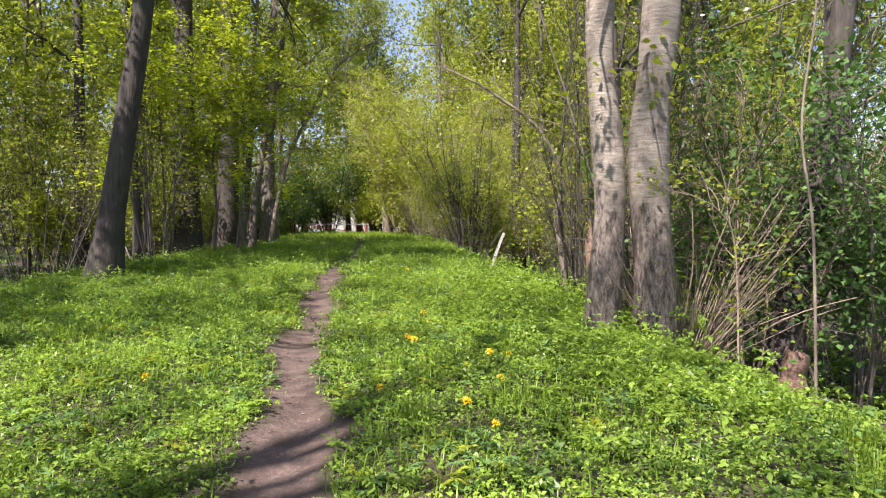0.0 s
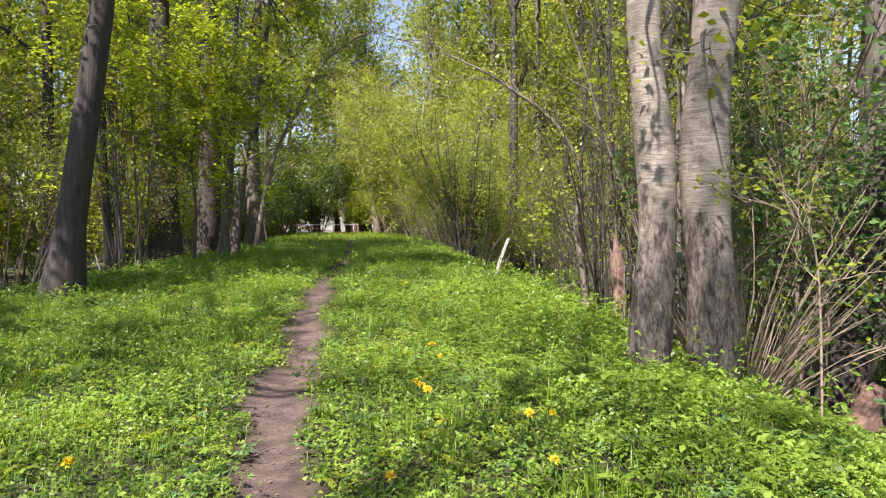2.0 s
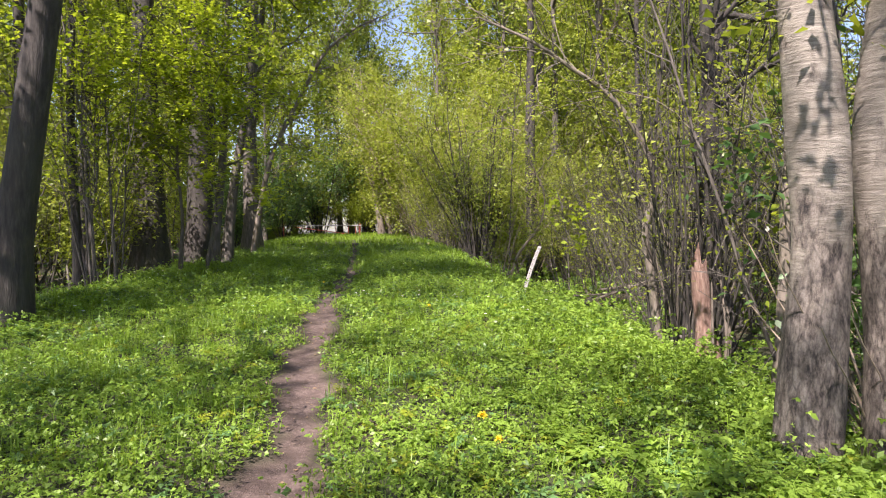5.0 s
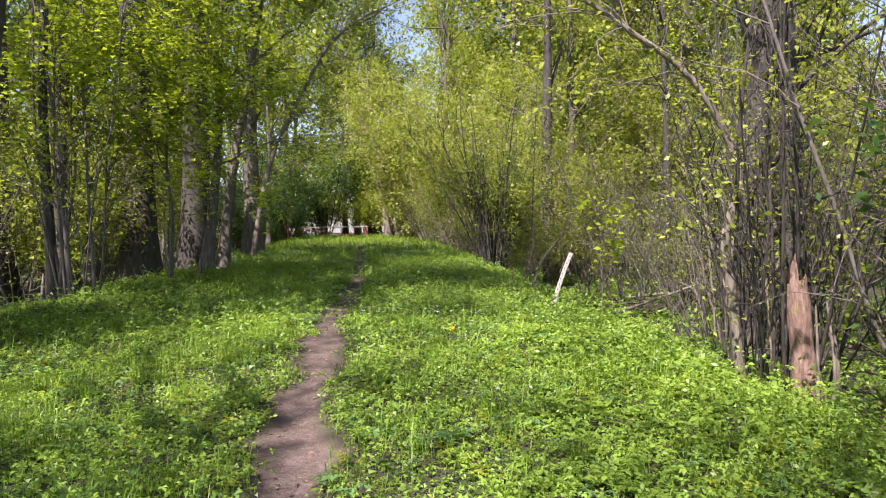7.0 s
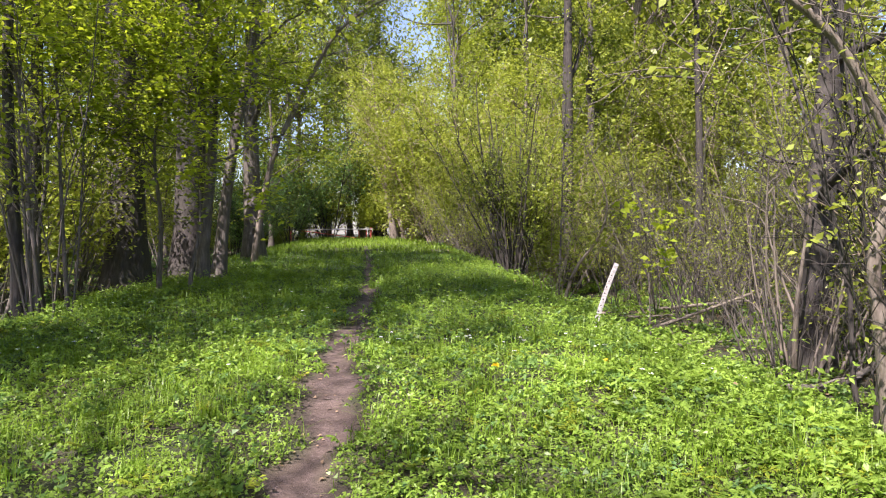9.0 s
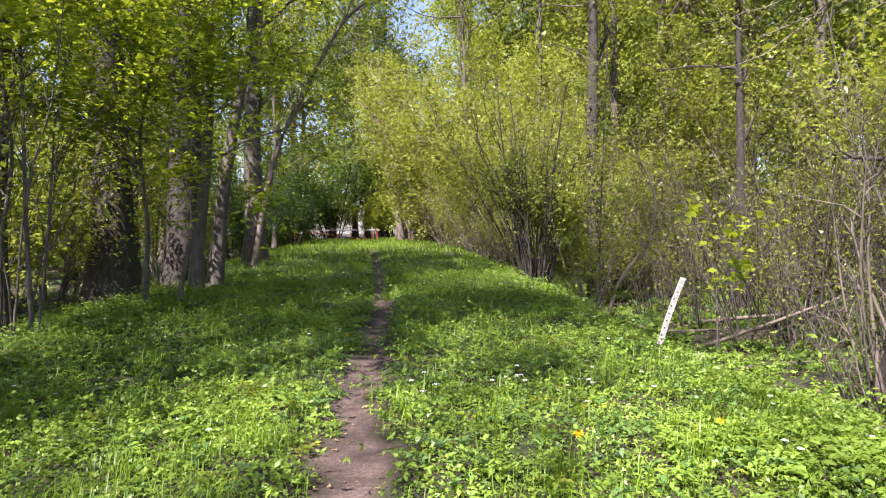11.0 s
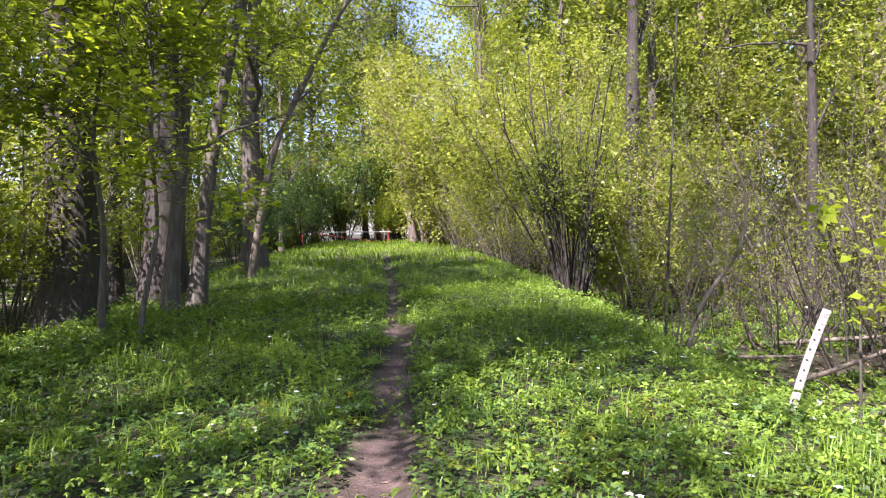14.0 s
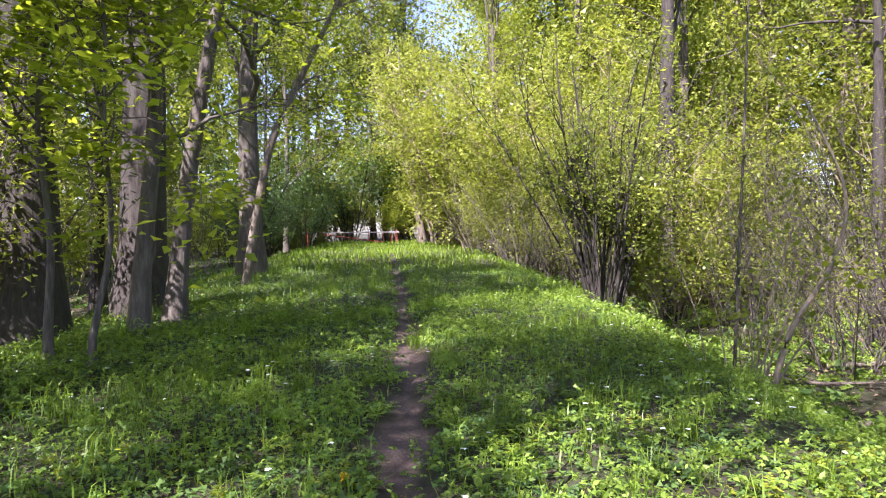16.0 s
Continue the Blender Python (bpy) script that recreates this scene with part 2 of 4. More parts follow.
def sprout(rng, P, n, tmin, spread, length, up=0.0, K=5, curl=0.25, droop=0.0, tmax=1.0):
    """n side shoots off the lines P."""
    N, KP, _ = P.shape
    i = rng.integers(0, N, n)
    t = (tmin + (tmax - tmin) * rng.random(n)) * (KP - 1)
    k = np.minimum(t.astype(int), KP - 2)
    s = P[i, k] + (P[i, k + 1] - P[i, k]) * (t - k)[:, None]
    d = unit(unit(P[i, k + 1] - P[i, k]) + spread * rng.normal(size=(n, 3)) + np.array([0, 0, up]))
    L = length * (0.5 + rng.random(n)) / (K - 1)
    out = np.empty((n, K, 3))
    out[:, 0] = s
    for j in range(1, K):
        d = unit(d + curl * rng.normal(size=(n, 3)) - np.array([0, 0, droop]))
        out[:, j] = out[:, j - 1] + d * L[:, None]
    return out


def leaves(rng, P, n, off, size, flat=0.6, wide=0.62, tmin=0.25, simple=False):
    """n small folded leaves round the lines P."""
    N, K, _ = P.shape
    i = rng.integers(0, N, n)
    t = (tmin + (1 - tmin) * rng.random(n)) * (K - 1)
    k = np.minimum(t.astype(int), K - 2)
    s = P[i, k] + (P[i, k + 1] - P[i, k]) * (t - k)[:, None] + off * rng.normal(size=(n, 3))
    return leaf_at(rng, s, size * (0.55 + 0.9 * rng.random(n)), flat, wide, None, simple)


def leaf_at(rng, s, L, flat=0.6, wide=0.62, axis=None, simple=False):
    n = len(s)
    nor = unit(rng.normal(size=(n, 3)) * (1 - flat) + np.array([0, 0, flat]))
    ax = rng.normal(size=(n, 3)) if axis is None else axis
    ax = unit(ax - nor * np.sum(ax * nor, 1, keepdims=True))
    sd = np.cross(nor, ax)
    L = L[:, None]
    mid = s + ax * L * 0.45
    if simple:
        co = np.stack([s - sd * L * 0.3, s + ax * L * (0.15 + 0.4 * rng.random((n, 1))) + sd * L * wide * 0.75, s + ax * L], 1)
        return co.reshape(-1, 3), np.concatenate([np.arange(3 * n).reshape(n, 3), np.full((n, 1), -1)], 1)
    co = np.stack([s, mid + sd * L * wide / 2 + nor * L * 0.12, s + ax * L, mid - sd * L * wide / 2 + nor * L * 0.12], 1)
    return co.reshape(-1, 3), np.arange(4 * n).reshape(n, 4)


def stem_line(rng, h, lean, wob, K=12, bow=(0, 0)):
    s = np.linspace(0, 1, K)
    p = np.zeros((K, 3))
    p[:, 2] = s * h
    ph = rng.random(4) * 6.28
    for j in range(2):
        p[:, j] = lean[j] * s * h + bow[j] * h * s * s + wob * (np.sin(5 * s + ph[j]) - np.sin(ph[j])) + 0.4 * wob * (np.sin(13 * s + ph[2 + j]) - np.sin(ph[2 + j]))
    return p


def rough_tube(rng, P, R, sides, lump, knots=2.0):
    """A trunk: one thick tube with a lumpy, furrowed skin."""
    co, f = tubes(P[None], R[None], sides)
    K = len(P)
    c = co.reshape(K, sides, 3)
    a = np.arange(sides) * 2 * np.pi / sides
    ph = rng.random(6) * 6.28
    z = P[:, 2][:, None]
    g = 1 + lump * (np.sin(2 * a + ph[0] + 0.6 * z) + 0.8 * np.sin(3 * a + ph[1] - 0.9 * z * knots) + 0.5 * np.sin(5 * a + ph[2] + 1.3 * z) + 0.5 * np.sin(ph[3] + 3.1 * z * knots + a))
    c = P[:, None, :] + (c - P[:, None, :]) * g[..., None]
    return c.reshape(-1, 3), f


def trunk_radii(r, K, h, flare=0.5, tip=0.12):
    s = np.linspace(0, 1, K)
    return r * ((1 - (1 - tip) * s) + flare * np.exp(-s * h / 0.35))


def tree(name, label, loc, seed, h, r, bark_m, leaf_m, lean=(0, 0), bow=(0, 0), wob=0.08, limbs=10, limb_from=0.35, limb_len=3.0,
         subs=40, twigs=160, n_leaf=6000, size=0.09, off=0.12, up=0.35, droop=0.04, flare=0.5, lump=0.03, sides=14, K=16, category="tree", group="woodland trees", flat=0.5, simple=False):
    rng = np.random.default_rng(seed)
    thing = new(name)
    tagged(thing, label, category, group)
    t = stem_line(rng, h, lean, wob, K, bow)
    t[0, 2] = -0.25
    co, f = rough_tube(rng, t, trunk_radii(r, K, h, flare), sides, lump)
    quads("trunk", co, f, bark_m, thing, smooth=True)
    L1 = sprout(rng, t[None], limbs, limb_from, 0.75, limb_len, up, 7, 0.22, droop * 0.3)
    L2 = sprout(rng, L1, subs, 0.2, 0.6, limb_len * 0.42, up * 0.5, 5, 0.25, droop)
    L3 = sprout(rng, np.concatenate([L2, L1[:, 2:]], 0), twigs, 0.15, 0.7, limb_len * 0.22, 0.1, 3, 0.25, droop * 2)
    rl = r * 0.32
    tw = lambda n, k, a: np.linspace(a, a * 0.25, k)[None].repeat(n, 0)
    for line in L1:
        quads("branch", *tubes(line[None], np.linspace(rl, rl * 0.1, 7)[None], 6), bark_m, thing, smooth=True)
    wood = [tubes(L2, tw(len(L2), 5, max(rl * 0.3, 0.008)), 3), tubes(L3, tw(len(L3), 3, max(rl * 0.1, 0.004)), 3)]
    pool = np.concatenate([L3, L2[:, 2:]], 0)
    crown = quads("crown", *joined(wood + [leaves(rng, pool, n_leaf, off, size, flat, simple=simple)]), leaf_m, thing, twig=(sum(len(p[1]) for p in wood), bark_m))
    crown["kind"] = "stuff"
    thing.location = loc
    return thing


def stool(name, label, loc, seed, n, h, r, bark_m, leaf_m, fan=0.25, base=0.3, shoots=120, n_leaf=4000, size=0.07, off=0.1, curl=0.06, category="shrub", group="coppiced shrubs", lean=(0, 0), up=0.0, low=0.3, simple=False):
    """A coppiced shrub: many thin stems out of one foot."""
    rng = np.random.default_rng(seed)
    thing = new(name)
    tagged(thing, label, category, group)
    K = 8
    a, q = rng.random(n) * 6.283, np.sqrt(rng.random(n))
    P = np.empty((n, K, 3))
    P[:, 0] = np.stack([base * q * np.cos(a), base * q * np.sin(a), np.full(n, -0.1)], 1)
    d = unit(np.stack([fan * q * np.cos(a) + lean[0], fan * q * np.sin(a) + lean[1], np.ones(n)], 1) + 0.08 * rng.normal(size=(n, 3)))
    H = h * (0.35 + 0.65 * rng.random(n))
    for j in range(1, K):
        d = unit(d + curl * rng.normal(size=(n, 3)) + np.array([0, 0, up]) + 0.35 * fan * np.stack([np.cos(a), np.sin(a), a * 0], 1) / K)
        P[:, j] = P[:, j - 1] + d * (H / (K - 1))[:, None]
    rr = r * (0.4 + 0.8 * rng.random(n)) * (0.5 + 0.5 * H / h)
    for line, q in zip(P, rr):
        quads("stem", *tubes(line[None], q * np.linspace(1, 0.3, K)[None], 5), bark_m, thing, smooth=True)
    S = sprout(rng, P, shoots, low, 0.5, h * 0.16, 0.2, 4, 0.25)
    S2 = sprout(rng, S, int(shoots * 1.3), 0.2, 0.6, h * 0.07, 0.1, 3, 0.25)
    tw = lambda n, k, a: np.linspace(a, a * 0.3, k)[None].repeat(n, 0)
    wood = [tubes(S, tw(len(S), 4, r * 0.3), 3), tubes(S2, tw(len(S2), 3, r * 0.18), 3)]
    pool = np.concatenate([S2, S[:, 1:]], 0)
    crown = quads("foliage", *joined(wood + [leaves(rng, pool, max(n_leaf, 1), off, size, simple=simple)]), leaf_m, thing, twig=(sum(len(p[1]) for p in wood), bark_m))
    crown["kind"] = "stuff"
    thing.location = loc
    return thing


# ---- ground ----
YR, ZR = [-400, -50, 0, 3.2, 9, 14.6, 25, 40, 60, 400], [-1.2, -1.0, -0.85, -0.67, -0.28, 0.05, 0.25, 0.5, 0.74, 0.9]
TY, TX = [-60, 0, 3.2, 6.4, 8, 9.7, 11.8, 14.2, 17, 19.1, 21, 24.4, 29.8, 45, 60, 120], [3, 0.9, 0.45, -0.05, -0.35, -0.65, -0.9, -1.2, -1.42, -1.52, -1.7, -2.1, -2.72, -4.6, -6.6, -14]
SY, SR = [0, 10, 14, 19, 27, 60], [3.4, 3.3, 3.2, 2.8, 3.2, 4.5]


def smooth01(v):
    v = np.clip(v, 0, 1)
    return v * v * (3 - 2 * v)


def trail_x(y):
    return np.interp(y, TY, TX) + 0.05 * np.sin(1.9 * y) + 0.03 * np.sin(4.3 * y + 1)


def ground_z(x, y):
    """Height of the bank and of the lower wood on both sides."""
    x, y = np.asarray(x, float), np.asarray(y, float)
    o = x - np.interp(y, TY, TX)
    z = np.interp(y, YR, ZR)
    z = z - 1.0 * smooth01((o - np.interp(y, SY, SR) + 0.5) / 3.2) - 0.75 * smooth01((-o - 3.5) / 4.5)
    z = z + 0.05 * np.sin(0.9 * x + 0.4 * y) * np.sin(0.7 * y - 0.5 * x) + 0.02 * np.sin(3.1 * x + 1.7 * y) * np.sin(2.3 * y - 1.1 * x)
    z = z - 0.05 * np.exp(-((x - trail_x(y)) / 0.22) ** 2)
    return z


def trodden(x, y):
    """How bare the trail is at a place, 0 to 1."""
    half = np.interp(y, [0, 6, 9, 14, 20, 30, 45], [0.24, 0.23, 0.19, 0.15, 0.12, 0.09, 0.0]) + 0.05 * np.sin(2.7 * y + 1) + 0.04 * np.sin(7.1 * y)
    d = np.abs(x - trail_x(y)) + 0.05 * np.sin(9 * x + 5 * y) * np.sin(11 * y - 3 * x)
    return np.clip((half - d) / 0.16 + 0.6, 0, 1) * (y < 42)


def build_ground():
    def axis(lo, hi, fine, far):
        mid = np.arange(lo, hi, fine)
        g = np.geomspace(1, far, 26)
        return np.concatenate([lo - g[::-1], mid, hi + g])
    xs, ys = axis(-8, 6, 0.11, 420), axis(2, 30, 0.14, 420)
    X, Y = np.meshgrid(xs, ys)
    co = np.stack([X, Y, ground_z(X, Y)], -1).reshape(-1, 3)
    nx, ny = len(xs), len(ys)
    idx = np.arange(nx * ny).reshape(ny, nx)
    f = np.stack([idx[:-1, :-1], idx[:-1, 1:], idx[1:, 1:], idx[1:, :-1]], -1).reshape(-1, 4)
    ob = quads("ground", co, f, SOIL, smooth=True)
    at = ob.data.attributes.new("trodden", "FLOAT", "POINT")
    at.data.foreach_set("value", trodden(co[:, 0], co[:, 1]).astype(np.float32))
    tagged(ob, "woodland bank with a trodden bare earth trail", "ground", kind="structure")
    return ob


ground = build_ground()


def on(x, y, dz=0.0):
    return (x, y, float(ground_z(x, y)) + dz)

# ---- key trees beside the trail ----
def cherry():
    rng = np.random.default_rng(5)
    thing = tagged(new("cherry_tree"), "old twin-stemmed tree with pale banded bark, cracked at the foot", "tree")
    K, S = 40, 28
    for nm, x, y, r, lean, bow, h in (("stem", -0.235, 0.05, 0.178, (0.02, 0.02), (-0.03, 0), 13), ("stem", 0.205, -0.02, 0.222, (0.0, 0.02), (0.012, 0), 14)):
        s = np.concatenate([np.linspace(0, 0.3, 26), np.linspace(0.3, 1, K - 25)[1:]])
        p = np.zeros((K, 3))
        p[:, 2] = s * h - 0.3
        p[:, 0] = x + lean[0] * s * h + bow[0] * h * s + 0.05 * np.sin(1.9 * p[:, 2] + x * 5)
        p[:, 1] = y + lean[1] * s * h
        R = r * (1 - 0.7 * s + 0.07 * np.exp(-np.maximum(p[:, 2], 0) / 0.3) + 0.05 * np.sin(4.1 * p[:, 2] + x))
        co, f = rough_tube(rng, p, R, S, 0.022)
        quads(nm, co, f, BARK_CHERRY, thing, smooth=True)
    t = np.zeros((2, 8, 3))
    t[0, :, 0], t[1, :, 0] = np.linspace(-0.3, -0.5, 8), np.linspace(0.28, 0.5, 8)
    t[:, :, 2] = np.linspace(4.5, 12.5, 8)
    L1 = sprout(rng, t, 14, 0.1, 0.8, 4.0, 0.3, 7, 0.2)
    L2 = sprout(rng, L1, 50, 0.2, 0.6, 1.6, 0.1, 6, 0.25)
    L3 = sprout(rng, L2, 160, 0.1, 0.7, 0.8, 0, 5, 0.25)
    tw = lambda n, k, a: np.linspace(a, a * 0.25, k)[None].repeat(n, 0)
    for line in L1:
        quads("branch", *tubes(line[None], tw(1, 7, 0.08), 7), BARK_GREY, thing, smooth=True)
    wood = [tubes(L2, tw(50, 6, 0.025), 4), tubes(L3, tw(160, 5, 0.008), 3)]
    crown = quads("crown", *joined(wood + [leaves(rng, L3, 5000, 0.12, 0.09)]), LEAF_LIME, thing, twig=(sum(len(p[1]) for p in wood), BARK_GREY))
    crown["kind"] = "stuff"
    thing.location = on(2.66, 10.15)
    return thing


cherry()
# the leaning tree takes the dark bark so its colour carries the trunk's shade
tree("leaning_tree", "leaning forest tree with shade-darkened bark and a flared foot", on(-4.95, 14.2), 11, 15, 0.215, BARK_DARK, LEAF_LIME, lean=(0.15, 0.02), wob=0.09, limbs=22, limb_from=0.3, limb_len=3.6, subs=90, twigs=280, flare=0.7, n_leaf=12500, size=0.10, up=0.1)
tree("thick_tree", "thick dark old trunk among young stems", on(-7.0, 23.0), 12, 17, 0.40, BARK_DARK, LEAF_LIME, lean=(0.0, 0.02), limbs=12, limb_from=0.42, limb_len=3.6, n_leaf=13000, size=0.10)
tree("thick_tree", "thick dark old trunk with a rough foot", on(-6.55, 25.2), 13, 17, 0.40, BARK_DARK, LEAF_LIME, lean=(-0.02, 0.02), limbs=12, limb_from=0.42, limb_len=3.6, n_leaf=13000, size=0.10)
tree("young_tree", "slender grey young tree beside thick trunks", on(-5.25, 22.5), 14, 11, 0.115, BARK_GREY, LEAF_BROAD_SUNLIT, lean=(0.045, 0.02), limbs=20, limb_from=0.2, limb_len=2.9, subs=90, twigs=260, n_leaf=7000, size=0.105, up=0.15, droop=0.05, flat=0.75)
tree("young_tree", "slender grey young tree leaning over the trail", on(-5.3, 23.6), 15, 12, 0.135, BARK_GREY, LEAF_LIME, lean=(0.13, 0.02), limbs=14, limb_from=0.4, limb_len=3.2, subs=60, twigs=220, n_leaf=8000)
tree("grey_tree", "grey tree with sinuous side branches", on(-7.0, 32.2), 16, 16, 0.33, BARK_GREY, LEAF_MID, lean=(0.02, 0.0), limbs=14, limb_from=0.15, limb_len=4.2, n_leaf=8000, droop=0.0)
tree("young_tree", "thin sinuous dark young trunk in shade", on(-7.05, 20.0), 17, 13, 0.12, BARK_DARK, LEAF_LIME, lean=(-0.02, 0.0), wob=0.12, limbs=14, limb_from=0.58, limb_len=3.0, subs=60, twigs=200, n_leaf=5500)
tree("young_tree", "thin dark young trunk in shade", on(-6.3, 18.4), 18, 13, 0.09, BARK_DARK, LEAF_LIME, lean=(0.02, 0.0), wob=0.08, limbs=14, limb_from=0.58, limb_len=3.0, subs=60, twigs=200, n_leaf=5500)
tree("old_tree", "sunlit old trunk with furrowed bark", on(3.75, 30.0), 19, 16, 0.24, BARK_DARK, LEAF_YELLOW, limbs=12, limb_from=0.35, limb_len=3.5, n_leaf=7000)
tree("old_tree", "old trunk overgrown with dead twigs", on(5.05, 18.9), 20, 11, 0.25, BARK_DARK, LEAF_MID, lean=(0.13, 0.05), limbs=16, limb_from=0.16, limb_len=2.8, n_leaf=2200, size=0.06, flare=0.9, lump=0.09)
tree("old_tree", "mossy old trunk behind dark shrubs", on(5.0, 11.7), 21, 13, 0.2, BARK_DARK, LEAF_MID, lean=(0.12, 0.0), limbs=10, limb_from=0.3, limb_len=3.0, n_leaf=5000, flare=0.8)
tree("pale_tree", "far pale leaning tree with two stems", on(-4.0, 57.5), 22, 13, 0.26, BARK_PALE, LEAF_YELLOW, lean=(-0.12, 0.0), limbs=9, limb_len=3.0, n_leaf=6000, size=0.14)
tree("pale_tree", "far pale upright tree at the trail's end", on(-3.6, 58.3), 23, 14, 0.24, BARK_PALE, LEAF_YELLOW, lean=(0.01, 0.0), limbs=9, limb_len=3.0, n_leaf=6000, size=0.14)

stool("hazel", "coppiced hazel with a dense fan of dark stems", on(1.55, 27.3), 31, 52, 5.6, 0.036, BARK_DARK, LEAF_MID, fan=0.2, base=0.36, shoots=300, n_leaf=8500, size=0.075, low=0.42)
stool("hazel", "tan hazel stems leaning up beside banded trunks", on(3.35, 10.55), 32, 110, 2.2, 0.014, BARK_TAN, LEAF_LIME, fan=0.75, base=0.3, shoots=60, n_leaf=200, lean=(0.15, 0))
stool("hazel", "tall pale hazel stems behind banded trunks", on(4.0, 12.2), 33, 22, 7.5, 0.028, BARK_GREY, LEAF_LIME, fan=0.22, base=0.5, shoots=160, n_leaf=2200, size=0.05, lean=(0.05, 0))
stool("hazel", "upright hazel stems round a broken stump", on(2.95, 13.6), 34, 34, 5.5, 0.022, BARK_DARK, LEAF_YELLOW, fan=0.2, base=0.42, shoots=200, n_leaf=1800, size=0.05)
stool("hazel", "tan young shoots beside the white post", on(1.55, 20.9), 35, 14, 2.4, 0.013, BARK_TAN, LEAF_YELLOW, fan=0.35, base=0.3, shoots=50, n_leaf=500)
stool("hazel", "pale young stems in shade by the trail", on(-5.8, 18.2), 36, 12, 6.5, 0.035, BARK_GREY, LEAF_LIME, fan=0.15, base=0.4, shoots=120, n_leaf=1500, size=0.09)
stool("elder_bush", "dense dark green shrub beside the bank", on(5.5, 10.9), 37, 18, 4.6, 0.025, BARK_GREY, LEAF_DARK, fan=0.4, base=0.5, shoots=240, n_leaf=7500, size=0.085, off=0.16)
stool("hazel", "dead grey stems round an old trunk", on(4.55, 18.3), 38, 24, 2.6, 0.02, BARK_GREY, LEAF_YELLOW, fan=0.45, base=0.6, shoots=120, n_leaf=300, size=0.045)

tree("lime_sapling", "young lime tree with broad fresh leaves", on(-5.55, 21.2), 71, 5.2, 0.045, BARK_GREY, LEAF_BROAD_SUNLIT, lean=(0.06, -0.03), limbs=22, limb_from=0.28, limb_len=1.9, subs=80, twigs=200, n_leaf=4200, size=0.115, off=0.1, up=0.05, flat=0.75)
tree("lime_sapling", "young lime tree with broad fresh leaves", on(-6.6, 19.2), 72, 5.0, 0.04, BARK_GREY, LEAF_BROAD_SUNLIT, lean=(0.05, -0.02), limbs=20, limb_from=0.3, limb_len=1.8, subs=70, twigs=180, n_leaf=3600, size=0.11, off=0.1, up=0.05, flat=0.75)
tree("old_tree", "thick pale trunk deep in the sunlit wood", on(9.2, 32.5), 73, 16, 0.34, BARK_PALE, LEAF_MID, limbs=12, limb_from=0.35, limb_len=3.5, n_leaf=6000, size=0.11)
tree("old_tree", "dark slender trunk at the foot of the bank", on(6.6, 27.0), 75, 15, 0.13, BARK_DARK, LEAF_YELLOW, limbs=14, limb_from=0.25, limb_len=3.2, n_leaf=6000, size=0.09)
tree("lime_sapling", "young lime tree with broad fresh leaves", on(-4.75, 20.6), 76, 4.6, 0.035, BARK_GREY, LEAF_BROAD_SUNLIT, lean=(0.02, -0.03), limbs=24, limb_from=0.4, limb_len=1.9, subs=80, twigs=200, n_leaf=3800, size=0.115, off=0.1, up=0.0, flat=0.75)
tree("young_tree", "pale smooth trunk among dead hazel stems", on(3.45, 12.5), 77, 9, 0.10, BARK_PALE, LEAF_YELLOW, lean=(0.01, 0.02), limbs=9, limb_from=0.3, limb_len=2.2, n_leaf=1500, size=0.055)
tree("young_tree", "dark trunk behind the broken stump", on(3.9, 14.6), 78, 10, 0.13, BARK_DARK, LEAF_YELLOW, lean=(-0.03, 0.02), limbs=10, limb_from=0.25, limb_len=2.6, n_leaf=2200, size=0.055)
# The next four trees stand out of view, added to dapple and shade the trail.
tree("unseen_sparse_tree", "unseen tall thinly leaved tree added to dapple the trail's start", on(-4.1, 1.2), 91, 15, 0.2, BARK_GREY, LEAF_LIME, limbs=16, limb_from=0.35, limb_len=4.2, subs=60, twigs=170, n_leaf=3400, size=0.11)
tree("unseen_sparse_tree", "unseen tall thinly leaved tree added to dapple the verge", on(-6.5, 12.9), 95, 15, 0.17, BARK_GREY, LEAF_LIME, limbs=20, limb_from=0.45, limb_len=4.2, subs=70, twigs=190, n_leaf=5500, size=0.11)
tree("unseen_sparse_tree", "unseen tall thinly leaved tree on the shaded side, added for dapples", on(-6.4, 4.6), 92, 15, 0.2, BARK_GREY, LEAF_LIME, limbs=18, limb_from=0.35, limb_len=4.4, subs=60, twigs=160, n_leaf=3000, size=0.1)
tree("woodland_tree", "unseen leafy tree added to shade the trail", on(-7.6, 11.6), 93, 15, 0.2, BARK_GREY, LEAF_LIME, limbs=22, limb_from=0.38, limb_len=4.0, subs=80, twigs=240, n_leaf=12000, size=0.12, off=0.22)
stool("dead_hazel", "pale dead poles leaning against an old trunk", on(4.9, 18.5), 85, 13, 3.6, 0.04, BARK_PALE, LEAF_YELLOW, fan=0.22, base=0.45, shoots=50, n_leaf=60, size=0.05, lean=(0.12, 0))
stool("elder_bush", "dense dark green shrub behind the banded trunks", on(4.6, 11.7), 39, 12, 5.0, 0.025, BARK_TAN, LEAF_HOLLY, fan=0.35, base=0.5, shoots=200, n_leaf=4800, size=0.08, off=0.16)

